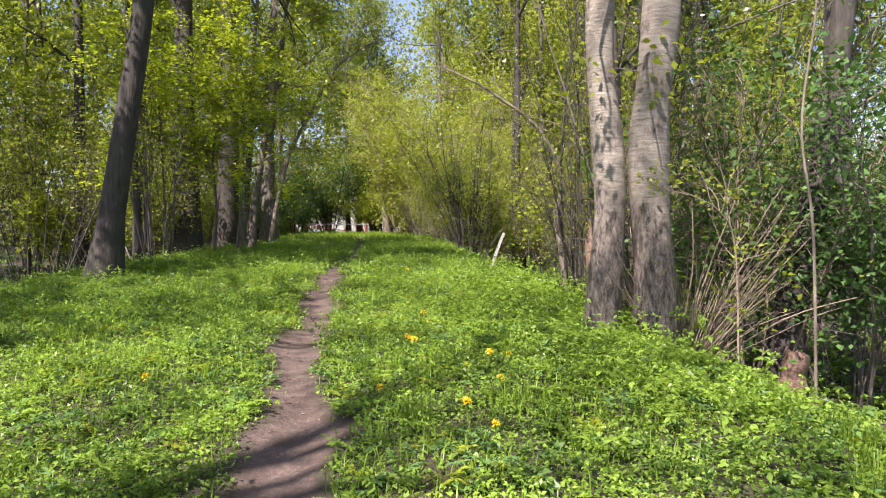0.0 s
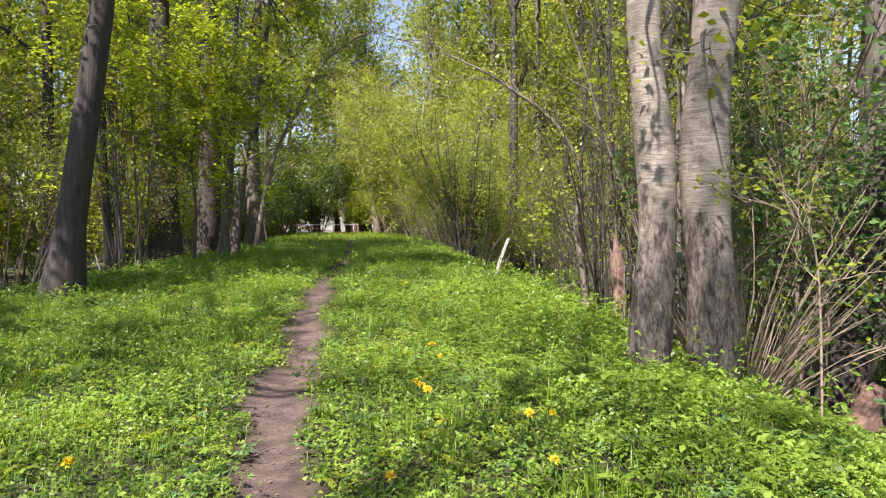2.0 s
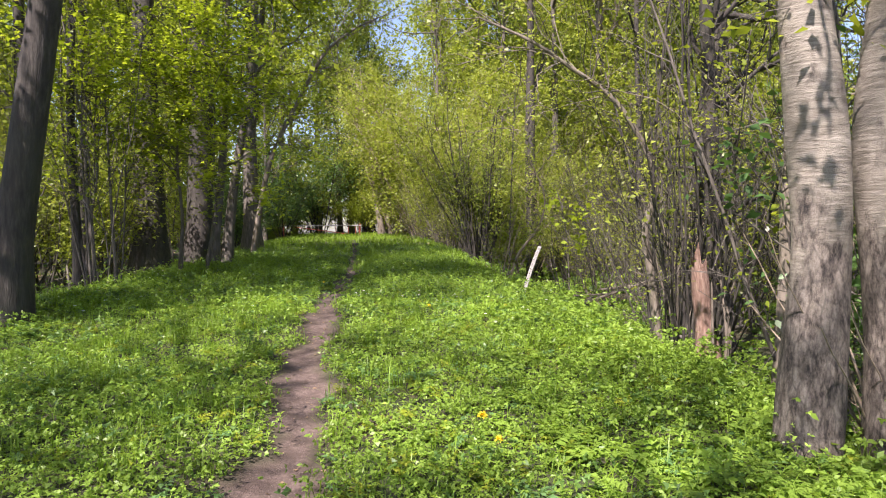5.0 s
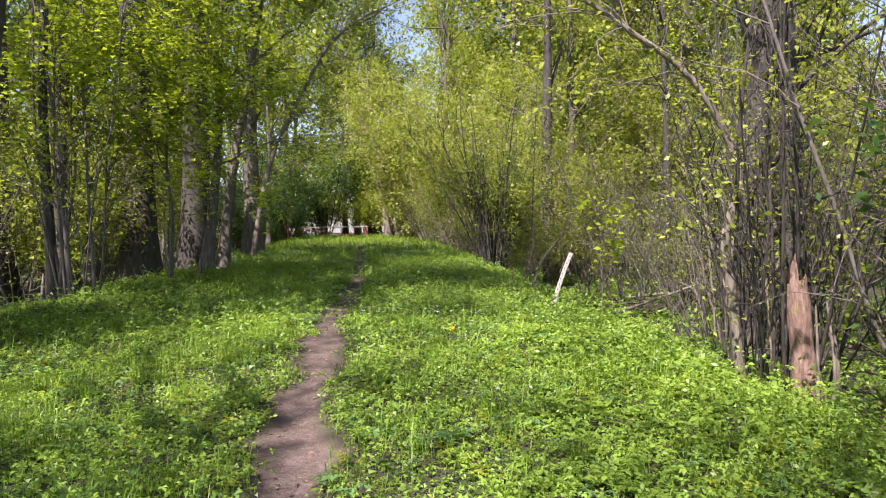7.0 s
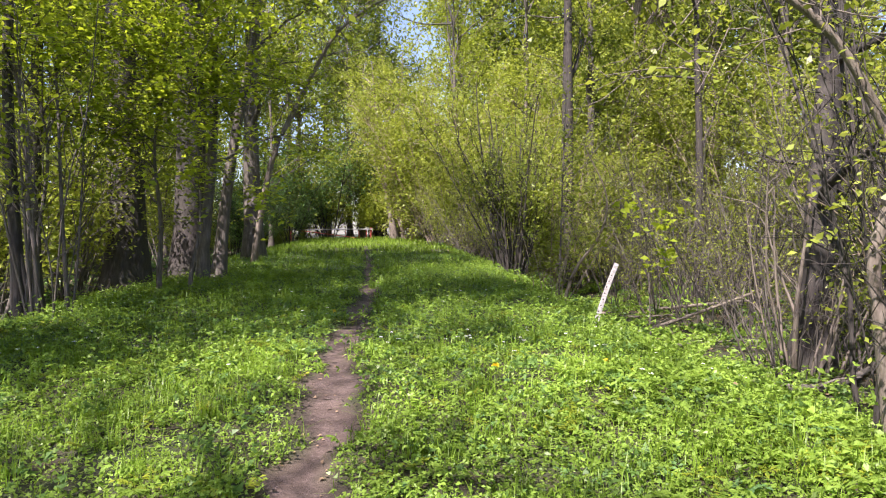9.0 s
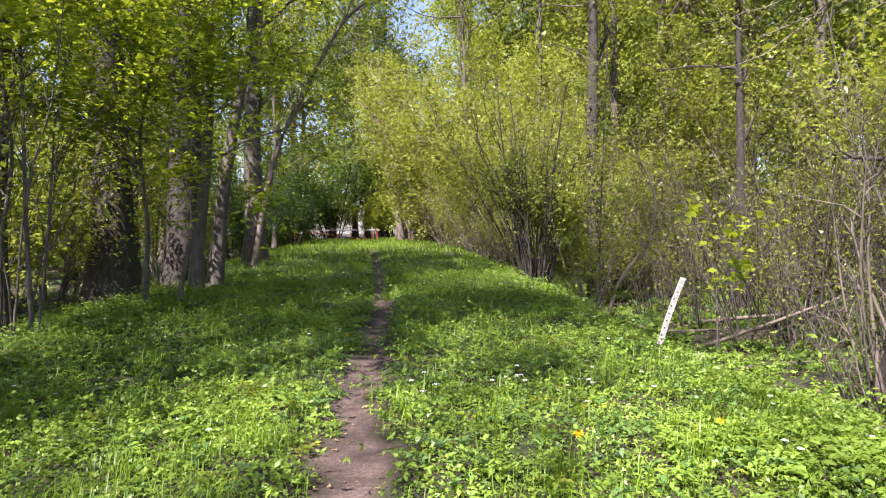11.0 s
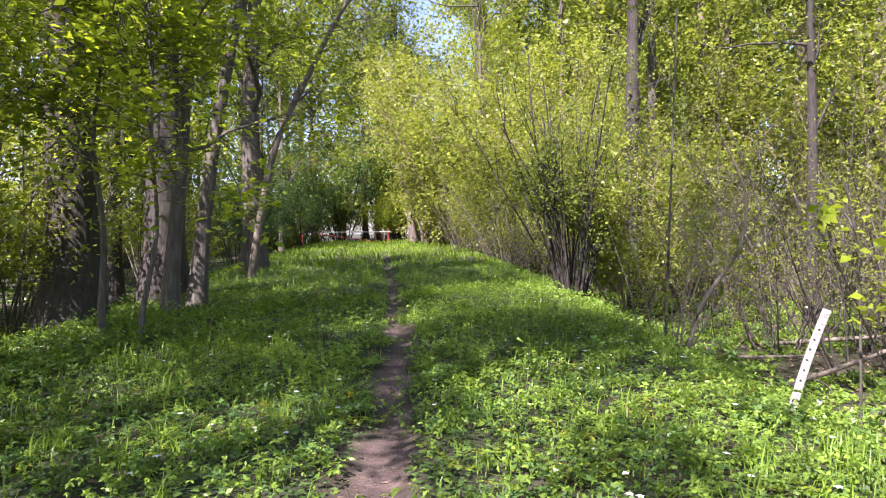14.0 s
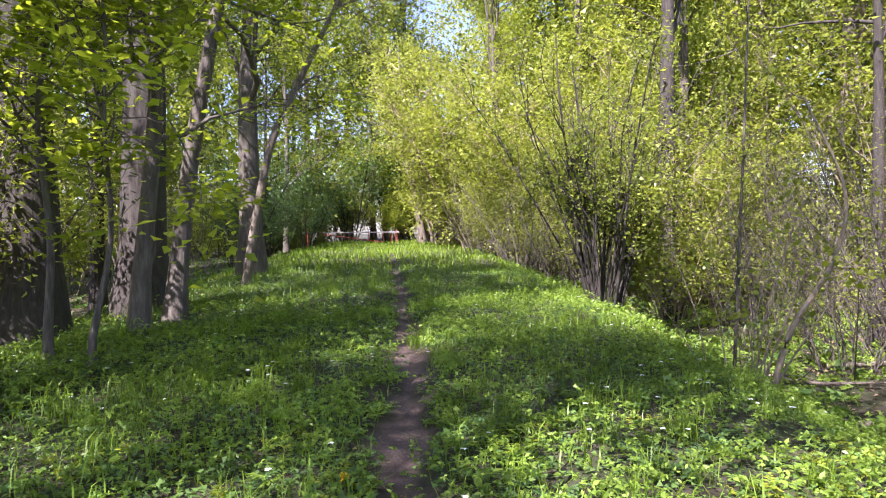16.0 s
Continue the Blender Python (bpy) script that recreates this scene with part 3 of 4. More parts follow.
# ---- the wood around ----
PROTO = [
    tree("woodland_tree", "tall woodland tree in fresh leaf", on(9.5, 33), 51, 17, 0.24, BARK_GREY, LEAF_MID, limbs=16, limb_from=0.22, limb_len=3.6, subs=60, twigs=220, n_leaf=7000, size=0.145, off=0.2, simple=True),
    tree("woodland_tree", "tall pale woodland tree in yellow-green leaf", on(7.5, 36), 52, 18, 0.26, BARK_PALE, LEAF_YELLOW, limbs=18, limb_from=0.2, limb_len=3.8, subs=60, twigs=220, n_leaf=7000, size=0.145, off=0.2, simple=True),
    tree("woodland_tree", "dark slender woodland tree in lime leaf", on(-9.5, 29), 53, 15, 0.17, BARK_DARK, LEAF_LIME, limbs=16, limb_from=0.18, limb_len=3.2, subs=60, twigs=220, n_leaf=7000, size=0.14, off=0.2, simple=True),
    stool("understorey_shrub", "tall coppiced shrub in young yellow-green leaf", on(4.5, 35), 54, 13, 6.0, 0.03, BARK_GREY, LEAF_YELLOW, fan=0.5, base=0.5, shoots=120, n_leaf=7200, size=0.08, off=0.17, simple=True),
    stool("understorey_shrub", "half-bare shrub of grey-brown stems", on(6.0, 25), 55, 20, 3.6, 0.02, BARK_GREY, LEAF_YELLOW, fan=0.5, base=0.6, shoots=210, n_leaf=1300, size=0.055, simple=True),
    stool("understorey_shrub", "leafy green shrub in the shade of the wood", on(-10, 22), 56, 11, 4.0, 0.022, BARK_DARK, LEAF_LIME, fan=0.6, base=0.5, shoots=120, n_leaf=6500, size=0.1, off=0.17, simple=True),
]
rng = np.random.default_rng(77)
placed = []


def scatter(n, kinds, box, gap, keep):
    tries = 0
    while n and tries < 4000:
        tries += 1
        x, y = rng.uniform(box[0], box[1]), rng.uniform(box[2], box[3])
        o = x - float(np.interp(y, TY, TX))
        if not keep(x, y, o) or any((x - a) ** 2 + (y - b) ** 2 < gap * gap for a, b in placed):
            continue
        placed.append((x, y))
        src = PROTO[kinds[rng.integers(0, len(kinds))]]
        s = rng.uniform(0.8, 1.2)
        c = copy_thing(src, Matrix.Translation(on(x, y)) @ Matrix.Rotation(rng.uniform(0, 6.28), 4, "Z"))
        c.scale = (s, s, s * rng.uniform(0.9, 1.15))
        n -= 1


PROTO += [
    tree("far_tree", "distant tree in dense fresh leaf", on(6, 70), 57, 23, 0.3, BARK_GREY, LEAF_MID, limbs=34, limb_from=0.05, limb_len=4.8, subs=80, twigs=120, n_leaf=10000, size=0.27, off=0.6, sides=8, simple=True),
    tree("far_tree", "distant tree in dense yellow-green leaf", on(-14, 72), 58, 23, 0.28, BARK_PALE, LEAF_YELLOW, limbs=34, limb_from=0.05, limb_len=4.8, subs=80, twigs=120, n_leaf=10000, size=0.27, off=0.6, sides=8, simple=True),
    tree("woodland_tree", "tall tree with boughs reaching over the trail", on(4.4, 47), 59, 19, 0.2, BARK_GREY, LEAF_LIME, limbs=22, limb_from=0.15, limb_len=5.0, subs=90, twigs=240, n_leaf=8000, size=0.16, off=0.3, simple=True),
    stool("bramble", "low dense green undergrowth", on(1, 63), 60, 6, 2.6, 0.012, BARK_DARK, LEAF_MID, fan=0.9, base=0.7, shoots=55, n_leaf=3400, size=0.15, off=0.2, low=0.1, simple=True),
    stool("understorey_shrub", "tall thin grey poles with few leaves", on(6.5, 19), 81, 9, 7.5, 0.03, BARK_GREY, LEAF_YELLOW, fan=0.16, base=0.6, shoots=150, n_leaf=2400, size=0.05, off=0.1, simple=True),
    stool("understorey_shrub", "thicket of thin dark stems with small leaves", on(5.2, 22.5), 82, 16, 5.0, 0.02, BARK_DARK, LEAF_YELLOW, fan=0.3, base=0.7, shoots=240, n_leaf=1500, size=0.05, off=0.1, simple=True),
]
def side(x, y, o):
    if 36 < y < 61 and -11 < o < 0:
        return False
    return o > (8.0 if y < 34 else 5.6) or o < -6.5


scatter(16, [0, 1, 1, 0], (5, 26, 13, 58), 2.2, side)
scatter(14, [2, 2, 0], (-24, -7, 17, 60), 2.4, side)
scatter(3, [8, 8], (-14, 4, 48, 60), 3.4, lambda x, y, o: 4.6 < o < 8)
scatter(8, [4, 10, 11, 11], (3, 12, 11.5, 30), 1.2, lambda x, y, o: o > 6.8)
scatter(22, [3, 4, 3, 10, 11], (3, 19, 16, 56), 1.4, lambda x, y, o: o > (6.6 if y < 32 else 5.0))
scatter(9, [3, 3, 11], (9, 21, 19, 45), 1.6, lambda x, y, o: True)
scatter(10, [3, 4, 3], (-4, 3, 38, 60), 1.5, lambda x, y, o: 4.4 < o < 6)
scatter(17, [5, 11, 3, 11], (-24, -6, 17, 60), 1.7, lambda x, y, o: o < -7.2)
scatter(28, [6, 7, 6], (-32, 26, 65, 80), 2.8, lambda x, y, o: not -6.8 < x < 0.8)
scatter(7, [6, 6, 7], (-36, -18, 30, 66), 3.4, lambda x, y, o: True)
scatter(13, [7, 6, 7], (14, 36, 22, 66), 3.4, lambda x, y, o: True)
scatter(9, [3, 5, 3], (-22, 9, 63, 68), 1.4, lambda x, y, o: True)
scatter(7, [9], (-26, 9, 63, 68), 1.0, lambda x, y, o: True)
scatter(7, [5, 3], (-34, -6, 66, 72), 1.2, lambda x, y, o: True)
scatter(9, [9], (-26, -7, 30, 60), 1.5, lambda x, y, o: o < -7.5)
scatter(12, [9], (5, 24, 34, 60), 1.5, lambda x, y, o: o > 7)
scatter(9, [0, 2], (-35, 35, -26, 2), 5, lambda x, y, o: abs(o) > 13 or y < -16)
scatter(5, [8, 2], (-22, -12, 18, 60), 3, lambda x, y, o: True)
# The first seven are added to shade left trunks; the first two stay unseen.
for x, y, k in ((-11.5, 8.5, 0), (-10.5, 3.5, 2), (-9.3, 19.6, 11), (-10.6, 21.6, 11), (-8.5, 21.2, 3), (-8.4, 23.4, 3), (-8.9, 29.5, 3), (9.5, 38, 7), (12.5, 34, 6), (11, 45, 7), (7.5, 48, 7), (15, 40, 6), (17, 31, 7), (-8.5, 74, 7), (-10.5, 66.2, 3), (-2.5, 63, 3), (-14.5, 66.5, 3), (-16.5, 67, 5)):
    c = copy_thing(PROTO[k], Matrix.Translation(on(x, y)) @ Matrix.Rotation(y, 4, "Z"))


for x, y, k, s in ((-3.6, 65.6, 3, 1.6), (-1.7, 64.8, 5, 1.9), (0.2, 66.2, 3, 1.6), (-5.2, 67.2, 5, 2.0), (-2.6, 68.4, 3, 1.7), (1.8, 64.5, 5, 1.8), (-7.0, 68.8, 3, 1.6), (-0.6, 70.0, 5, 2.1)):
    c = copy_thing(PROTO[k], Matrix.Translation(on(x, y)) @ Matrix.Rotation(y * 2.1, 4, "Z"))
    c.scale = (s, s, s)


# yellow-green hazels closing the far end of the trail
thicket = stool("hazel", "tall hazel in dense yellow-green spring leaf", on(-2.4, 51.5), 84, 16, 10.5, 0.05, BARK_TAN, LEAF_YELLOW, fan=0.5, base=0.7, shoots=260, n_leaf=15000, size=0.15, off=0.28, low=0.16, simple=True)
for x, y, s in ((-0.4, 48.5, 1.05), (1.6, 45.5, 0.95), (3.6, 43, 1.0), (0.6, 53.5, 1.15), (2.8, 50, 1.1), (5.4, 47, 1.1), (-1.4, 56.5, 1.2), (3.5, 36.5, 0.72), (5.6, 38.5, 0.85), (7.6, 42, 1.0), (5.6, 32.6, 0.7), (3.2, 28.6, 0.5), (8.0, 35, 0.85), (9.6, 29.5, 0.8)):
    c = copy_thing(thicket, Matrix.Translation(on(x, y)) @ Matrix.Rotation(y * 1.7, 4, "Z"))
    c.scale = (s, s, s)
for x, y, s in ((0.9, 38.6, 1.1), (2.2, 35.8, 1.1), (3.2, 33.6, 1.0), (-0.5, 42.6, 1.1)):
    c = copy_thing(PROTO[4], Matrix.Translation(on(x, y)) @ Matrix.Rotation(y * 1.7, 4, "Z"))
    c.scale = (s, s, s)
# brown twiggy brush between the trunks of the sunny side
for x, y, k, s in ((5.6, 22.2, 4, 1.0), (6.6, 24.3, 11, 0.9), (4.7, 24.6, 4, 0.9), (7.6, 21, 11, 0.9), (8.6, 23.2, 4, 1.2), (6.1, 27, 11, 0.9), (7.9, 26.4, 4, 1.2), (9.6, 25, 11, 1.0), (10.2, 21, 4, 1.2), (7.6, 18.4, 11, 0.8), (9.0, 17.4, 4, 1.1),
                   (4.3, 26.4, 11, 0.7), (7.2, 13.2, 4, 1.0), (8.6, 11.6, 11, 0.9), (7.6, 15.2, 11, 0.9), (9.6, 14, 4, 1.2), (10.8, 17, 11, 1.0), (11.0, 12, 4, 1.2), (8.4, 30, 11, 1.0), (5.2, 29.5, 4, 1.1)):
    c = copy_thing(PROTO[k], Matrix.Translation(on(x, y)) @ Matrix.Rotation(y * 2.9, 4, "Z"))
    c.scale = (s, s, s)
# green shrubs behind the barrier
for x, y in ((-8, 63.5), (-11.4, 64.2), (-6.2, 62.8), (-4.6, 63.8)):
    c = copy_thing(PROTO[5], Matrix.Translation(on(x, y)) @ Matrix.Rotation(y * 2.9, 4, "Z"))
# dark evergreen growth behind the barrier
dark = stool("holly", "dark glossy evergreen tree behind the red barrier", on(-9.6, 61.5), 83, 12, 10.5, 0.07, BARK_DARK, LEAF_HOLLY, fan=0.55, base=0.8, shoots=220, n_leaf=8500, size=0.17, off=0.3, category="tree", group="evergreen trees", low=0.28, simple=True)
for x, y, s in ((-15.2, 60, 0.9), (-11.2, 55.5, 0.55), (-12.6, 51, 0.6), (-12.2, 46, 0.55), (-5.2, 67.5, 1.2)):
    c = copy_thing(dark, Matrix.Translation(on(x, y)) @ Matrix.Rotation(x * 2.3, 4, "Z"))
    c.scale = (s, s, s)
# an unseen dense tall tree added deep on the left to darken the shaded side
c = copy_thing(PROTO[6], Matrix.Translation(on(-18, 14)) @ Matrix.Rotation(2.2, 4, "Z"))
c.scale = (0.8, 0.8, 0.8)


# ---- ground cover ----
def area_points(n, x0, x1, y0, y1, keep):
    x, y = rng.uniform(x0, x1, n), rng.uniform(y0, y1, n)
    k = keep(x, y)
    return x[k], y[k]


def patchy(x, y, s, seed):
    return 0.5 + 0.25 * (np.sin(s * x + seed) * np.sin(s * 1.3 * y + 2 * seed) + np.sin(s * 2.1 * y - s * x * 1.7 + seed * 3) + 0.6 * np.sin(s * 4.7 * x + seed) * np.sin(s * 4.1 * y))


def offside(x, y):
    return x - np.interp(y, TY, TX)


def herbs(name, label, n, box, leaf, height, mat, keep, simple=False):
    """Low plants: each a few leaf stalks that carry five leaflets."""
    x, y = area_points(n, *box, keep)
    m = len(x)
    c = np.stack([x, y, ground_z(x, y)], 1)
    tall = height * (0.35 + rng.random(m)) * (0.15 + 0.9 * np.abs(patchy(x, y, 1.3, 2.0)) + 1.5 * np.abs(patchy(x, y, 4.1, 6.0)) ** 2)
    q = 4
    a = rng.random((m, q)) * 6.283
    rad = tall[:, None] * (0.3 + 0.6 * rng.random((m, q)))
    hub = c[:, None, :] + np.stack([rad * np.cos(a), rad * np.sin(a), tall[:, None] * (0.6 + 0.5 * rng.random((m, q)))], -1)
    hub = hub.reshape(-1, 3)
    aa = a.reshape(-1)
    out = []
    for da, k in ((-1.5, 0.75), (-0.75, 0.9), (0, 1.15), (0.75, 0.9), (1.5, 0.75)):
        ax = np.stack([np.cos(aa + da), np.sin(aa + da), -0.25 + 0.3 * rng.normal(size=len(aa))], 1)
        out.append(leaf_at(rng, hub, leaf * k * (0.6 + 0.8 * rng.random(len(aa))), 0.55, 0.5, ax, simple))
    return tagged(quads(name, *joined(out), mat), label, "ground cover", kind="stuff")


def grass(name, label, n, box, length, width, keep, mat=None):
    x, y = area_points(n, *box, keep)
    m = len(x)
    b = np.stack([x, y, ground_z(x, y) - 0.01], 1)
    a = rng.random(m) * 6.283
    L = length * (0.4 + rng.random(m)) * (0.5 + patchy(x, y, 1.7, 5.0))
    d = np.stack([np.cos(a), np.sin(a), np.zeros(m)], 1)
    s = np.stack([-np.sin(a), np.cos(a), np.zeros(m)], 1) * (width * (0.6 + 0.8 * rng.random(m)))[:, None]
    bend = (0.25 + 0.75 * rng.random(m))[:, None]
    up = np.array([0, 0, 1.0])
    L = L[:, None]
    p1 = b + L * (0.55 * up + 0.25 * bend * d)
    p2 = b + L * ((0.95 - 0.35 * bend) * up + bend * d)
    co = np.stack([b - s, b + s, p1 + 0.8 * s, p1 - 0.8 * s, p2 + 0.1 * s, p2 - 0.1 * s], 1).reshape(-1, 3)
    i = np.arange(m)[:, None] * 6
    f = np.concatenate([i + np.array([[0, 1, 2, 3]]), i + np.array([[3, 2, 4, 5]])], 0)
    return tagged(quads(name, co, f, mat or GRASS), label, "grass", kind="stuff")


def carpet(name, label, n, box, leaf, height, mat, keep, flat=0.8):
    """Tiny leaves low over the ground."""
    x, y = area_points(n, *box, keep)
    p = np.stack([x, y, ground_z(x, y) + 0.006 + height * rng.random(len(x))], 1)
    return tagged(quads(name, *leaf_at(rng, p, leaf * (0.5 + rng.random(len(x))), flat, 0.7, None, True), mat), label, "ground cover", kind="stuff")


clear = lambda x, y: rng.random(len(x)) > 1.6 * trodden(x, y)
bank = lambda x, y: clear(x, y) & (offside(x, y) < 4.2 + 0.6 * np.sin(2 * y)) & (offside(x, y) > -6.5)
herbs("ground_elder", "bright green low ground elder covering the bank", 11000, (-6, 4.5, 4.6, 13), 0.027, 0.12, HERB, lambda x, y: bank(x, y) & (patchy(x, y, 1.1, 1.0) > 0.25))
herbs("ground_elder", "bright green low ground elder covering the bank", 10500, (-8, 4.5, 13, 26), 0.036, 0.13, HERB, lambda x, y: bank(x, y) & (patchy(x, y, 1.1, 1.0) > 0.28))
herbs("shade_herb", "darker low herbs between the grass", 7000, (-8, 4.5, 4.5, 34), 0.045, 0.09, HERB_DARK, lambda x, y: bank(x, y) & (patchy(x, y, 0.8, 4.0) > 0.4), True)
herbs("cow_parsley", "taller light green leafy plants by the bank's edge", 1500, (1.0, 5, 4.5, 17), 0.042, 0.24, HERB, lambda x, y: bank(x, y) & (offside(x, y) > 1.9))
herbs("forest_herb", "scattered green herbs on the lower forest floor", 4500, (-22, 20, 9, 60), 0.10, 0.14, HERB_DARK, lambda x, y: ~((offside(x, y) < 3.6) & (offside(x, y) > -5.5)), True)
carpet("chickweed", "fine low green weeds between taller herbs", 230000, (-6.5, 4.5, 4.6, 16), 0.026, 0.05, HERB, bank, 0.65)
# same weed in the darker leaf: the shaded verge is in its colour
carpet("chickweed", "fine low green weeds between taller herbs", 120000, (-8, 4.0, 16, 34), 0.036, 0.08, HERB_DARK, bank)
grass("grass", "fresh green grass mixed with herbs", 46000, (-6, 4.5, 4.6, 14), 0.17, 0.0026, lambda x, y: bank(x, y) & (rng.random(len(x)) < 1.5 * np.abs(patchy(x, y, 1.5, 7.0)) ** 1.5))
grass("grass", "fresh green grass mixed with herbs", 42000, (-8, 4, 14, 32), 0.2, 0.0045, lambda x, y: bank(x, y) & (rng.random(len(x)) < 1.5 * np.abs(patchy(x, y, 0.9, 7.0)) ** 1.5))
grass("grass", "sunlit grass at the end of the trail", 30000, (-15, 4, 32, 62), 0.22, 0.012, lambda x, y: (offside(x, y) < 5) & (offside(x, y) > -7) & clear(x, y))
herbs("forest_herb", "small green herbs scattered below the bank", 11000, (0, 11, 8, 40), 0.06, 0.12, HERB, lambda x, y: (offside(x, y) > 3.2) & (patchy(x, y, 1.0, 9.0) > 0.33), True)
carpet("leaf_litter", "brown leaf litter below the bank", 26000, (0, 11, 8, 38), 0.06, 0.03, DRY, lambda x, y: (offside(x, y) > 3.2) & (rng.random(len(x)) < patchy(x, y, 0.7, 6.0)))
carpet("leaf_litter", "brown leaf litter under the shaded trees", 14000, (-14, -5, 12, 36), 0.06, 0.03, DRY, lambda x, y: offside(x, y) < -4.2)
carpet("leaf_litter", "dry brown leaves on the forest floor", 16000, (-20, 18, 30, 60), 0.07, 0.02, DRY, lambda x, y: (offside(x, y) > 3.4) | (offside(x, y) < -5.0))
carpet("leaf_litter", "dry brown scraps beside the trodden trail", 5000, (-4, 2, 4.6, 30), 0.03, 0.01, DRY, lambda x, y: np.abs(x - trail_x(y)) < 0.25 + 0.3 * rng.random(len(x)))

herbs("ground_elder", "low green ground elder behind the trail's start", 4000, (-7, 4.5, -5, 4.6), 0.05, 0.13, HERB, bank, True)
carpet("chickweed", "fine low green weeds behind the trail's start", 50000, (-7, 4.5, -5, 4.6), 0.04, 0.06, HERB_DARK, bank, 0.65)
herbs("forest_herb", "green herbs on the floor beside the trail's start", 2600, (3.5, 12, -5, 9), 0.08, 0.12, HERB_DARK, lambda x, y: offside(x, y) > 3.2, True)


def fronds(name, label, n, box, length, mat, keep):
    """Feathery leaves: a stalk with pairs of leaflets that grow smaller towards the tip."""
    x, y = area_points(n, *box, keep)
    x, y = np.repeat(x, 4), np.repeat(y, 4)
    m = len(x)
    a = rng.random(m) * 6.283
    L = (length * (0.5 + 0.8 * rng.random(m)))[:, None]
    out = np.stack([np.cos(a), np.sin(a), np.zeros(m)], 1)
    sidew = np.stack([-np.sin(a), np.cos(a), np.zeros(m)], 1)
    foot = np.stack([x, y, ground_z(x, y)], 1)
    lift = (0.5 + 0.5 * rng.random(m))[:, None]
    up = np.array([0, 0, 1.0])
    got = []
    for k in range(5):
        s = 0.45 + 0.13 * k
        p = foot + L * (out * s * 0.8 + up * (lift * (1.1 * s - 0.45 * s * s)))
        w = 0.42 * (1 - 0.16 * k)
        for sg in (-1, 1):
            ax = out * 0.55 + sidew * sg + up * (0.1 * rng.normal(size=(m, 1)) - 0.1)
            got.append(leaf_at(rng, p, (L * w)[:, 0] * (0.8 + 0.4 * rng.random(m)), 0.85, 0.42, ax))
    p = foot + L * (out * 0.86 + up * (lift * 0.66))
    got.append(leaf_at(rng, p, (L * 0.3)[:, 0], 0.85, 0.5, out - 0.3 * up))
    return tagged(quads(name, *joined(got), mat), label, "ground cover", kind="stuff")


fronds("cow_parsley", "feathery light green leaves along the bank's edge", 900, (0.6, 5, 4.8, 15), 0.2, HERB, lambda x, y: bank(x, y) & (offside(x, y) > 1.6) & (patchy(x, y, 1.2, 8.0) > 0.3))
fronds("cow_parsley", "feathery cool green leaves mounded beside the trail", 1500, (-6, 4, 5, 19), 0.13, HERB_COOL, lambda x, y: bank(x, y) & (patchy(x, y, 1.9, 3.5) > 0.5))
fronds("cow_parsley", "feathery yellow-green leaves in sunny patches", 1500, (-6, 4, 5, 19), 0.12, HERB_YELLOW, lambda x, y: bank(x, y) & (patchy(x, y, 1.6, 8.5) > 0.5))
fronds("cow_parsley", "feathery light green leaves among low herbs", 1900, (-6, 3.5, 5, 24), 0.15, HERB, lambda x, y: bank(x, y) & (patchy(x, y, 0.9, 2.5) > 0.55))
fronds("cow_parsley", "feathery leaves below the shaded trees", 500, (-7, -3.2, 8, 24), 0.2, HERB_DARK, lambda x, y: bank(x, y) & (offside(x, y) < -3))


def tufts(name, label, n, box, length, keep):
    x, y = area_points(n, *box, keep)
    x = np.repeat(x, 40) + 0.05 * rng.normal(size=40 * len(x))
    y = np.repeat(y, 40) + 0.05 * rng.normal(size=40 * len(y))
    m = len(x)
    b = np.stack([x, y, ground_z(x, y) - 0.01], 1)
    a = rng.random(m) * 6.283
    L = (length * (0.4 + 0.8 * rng.random(m)))[:, None]
    dd = np.stack([np.cos(a), np.sin(a), np.zeros(m)], 1)
    s = np.stack([-np.sin(a), np.cos(a), np.zeros(m)], 1) * 0.0022
    bend = (0.2 + 0.6 * rng.random(m))[:, None]
    up = np.array([0, 0, 1.0])
    p1 = b + L * (0.6 * up + 0.25 * bend * dd)
    p2 = b + L * ((1.0 - 0.4 * bend) * up + bend * dd)
    co = np.stack([b - s, b + s, p1 + s, p1 - s, p2 + 0.1 * s, p2 - 0.1 * s], 1).reshape(-1, 3)
    i = np.arange(m)[:, None] * 6
    f = np.concatenate([i + np.array([[0, 1, 2, 3]]), i + np.array([[3, 2, 4, 5]])], 0)
    return tagged(quads(name, co, f, GRASS), label, "grass", kind="stuff")


tufts("grass_tuft", "tall tufts of fresh grass between the herbs", 900, (-6, 3.5, 4.8, 28), 0.22, lambda x, y: bank(x, y) & (patchy(x, y, 0.8, 11.0) > 0.4))
tufts("grass_tuft", "long soft grass in the shade of the hazel", 260, (-6.5, 1.8, 19, 34), 0.34, lambda x, y: bank(x, y) & (patchy(x, y, 0.8, 13.0) > 0.5))


# ---- single things ----
def curve_tube(name, pts, r0, r1, mat, parent=None, label="", K=24, sides=10, lump=0.03, seed=1):
    """A bent round branch through a few places."""
    p = np.array(pts, float)
    u = np.linspace(0, len(p) - 1, K)
    i = np.clip(u.astype(int), 0, len(p) - 2)
    f = (u - i)[:, None]
    q = np.concatenate([2 * p[:1] - p[1:2], p, 2 * p[-1:] - p[-2:-1]])
    a, b_, c_, d_ = q[i], q[i + 1], q[i + 2], q[i + 3]
    line = 0.5 * (2 * b_ + (c_ - a) * f + (2 * a - 5 * b_ + 4 * c_ - d_) * f ** 2 + (3 * b_ - a - 3 * c_ + d_) * f ** 3)
    co, fc = rough_tube(np.random.default_rng(seed), line, np.linspace(r0, r1, K), sides, lump)
    return quads(name, co, fc, mat, parent, label, smooth=True), line


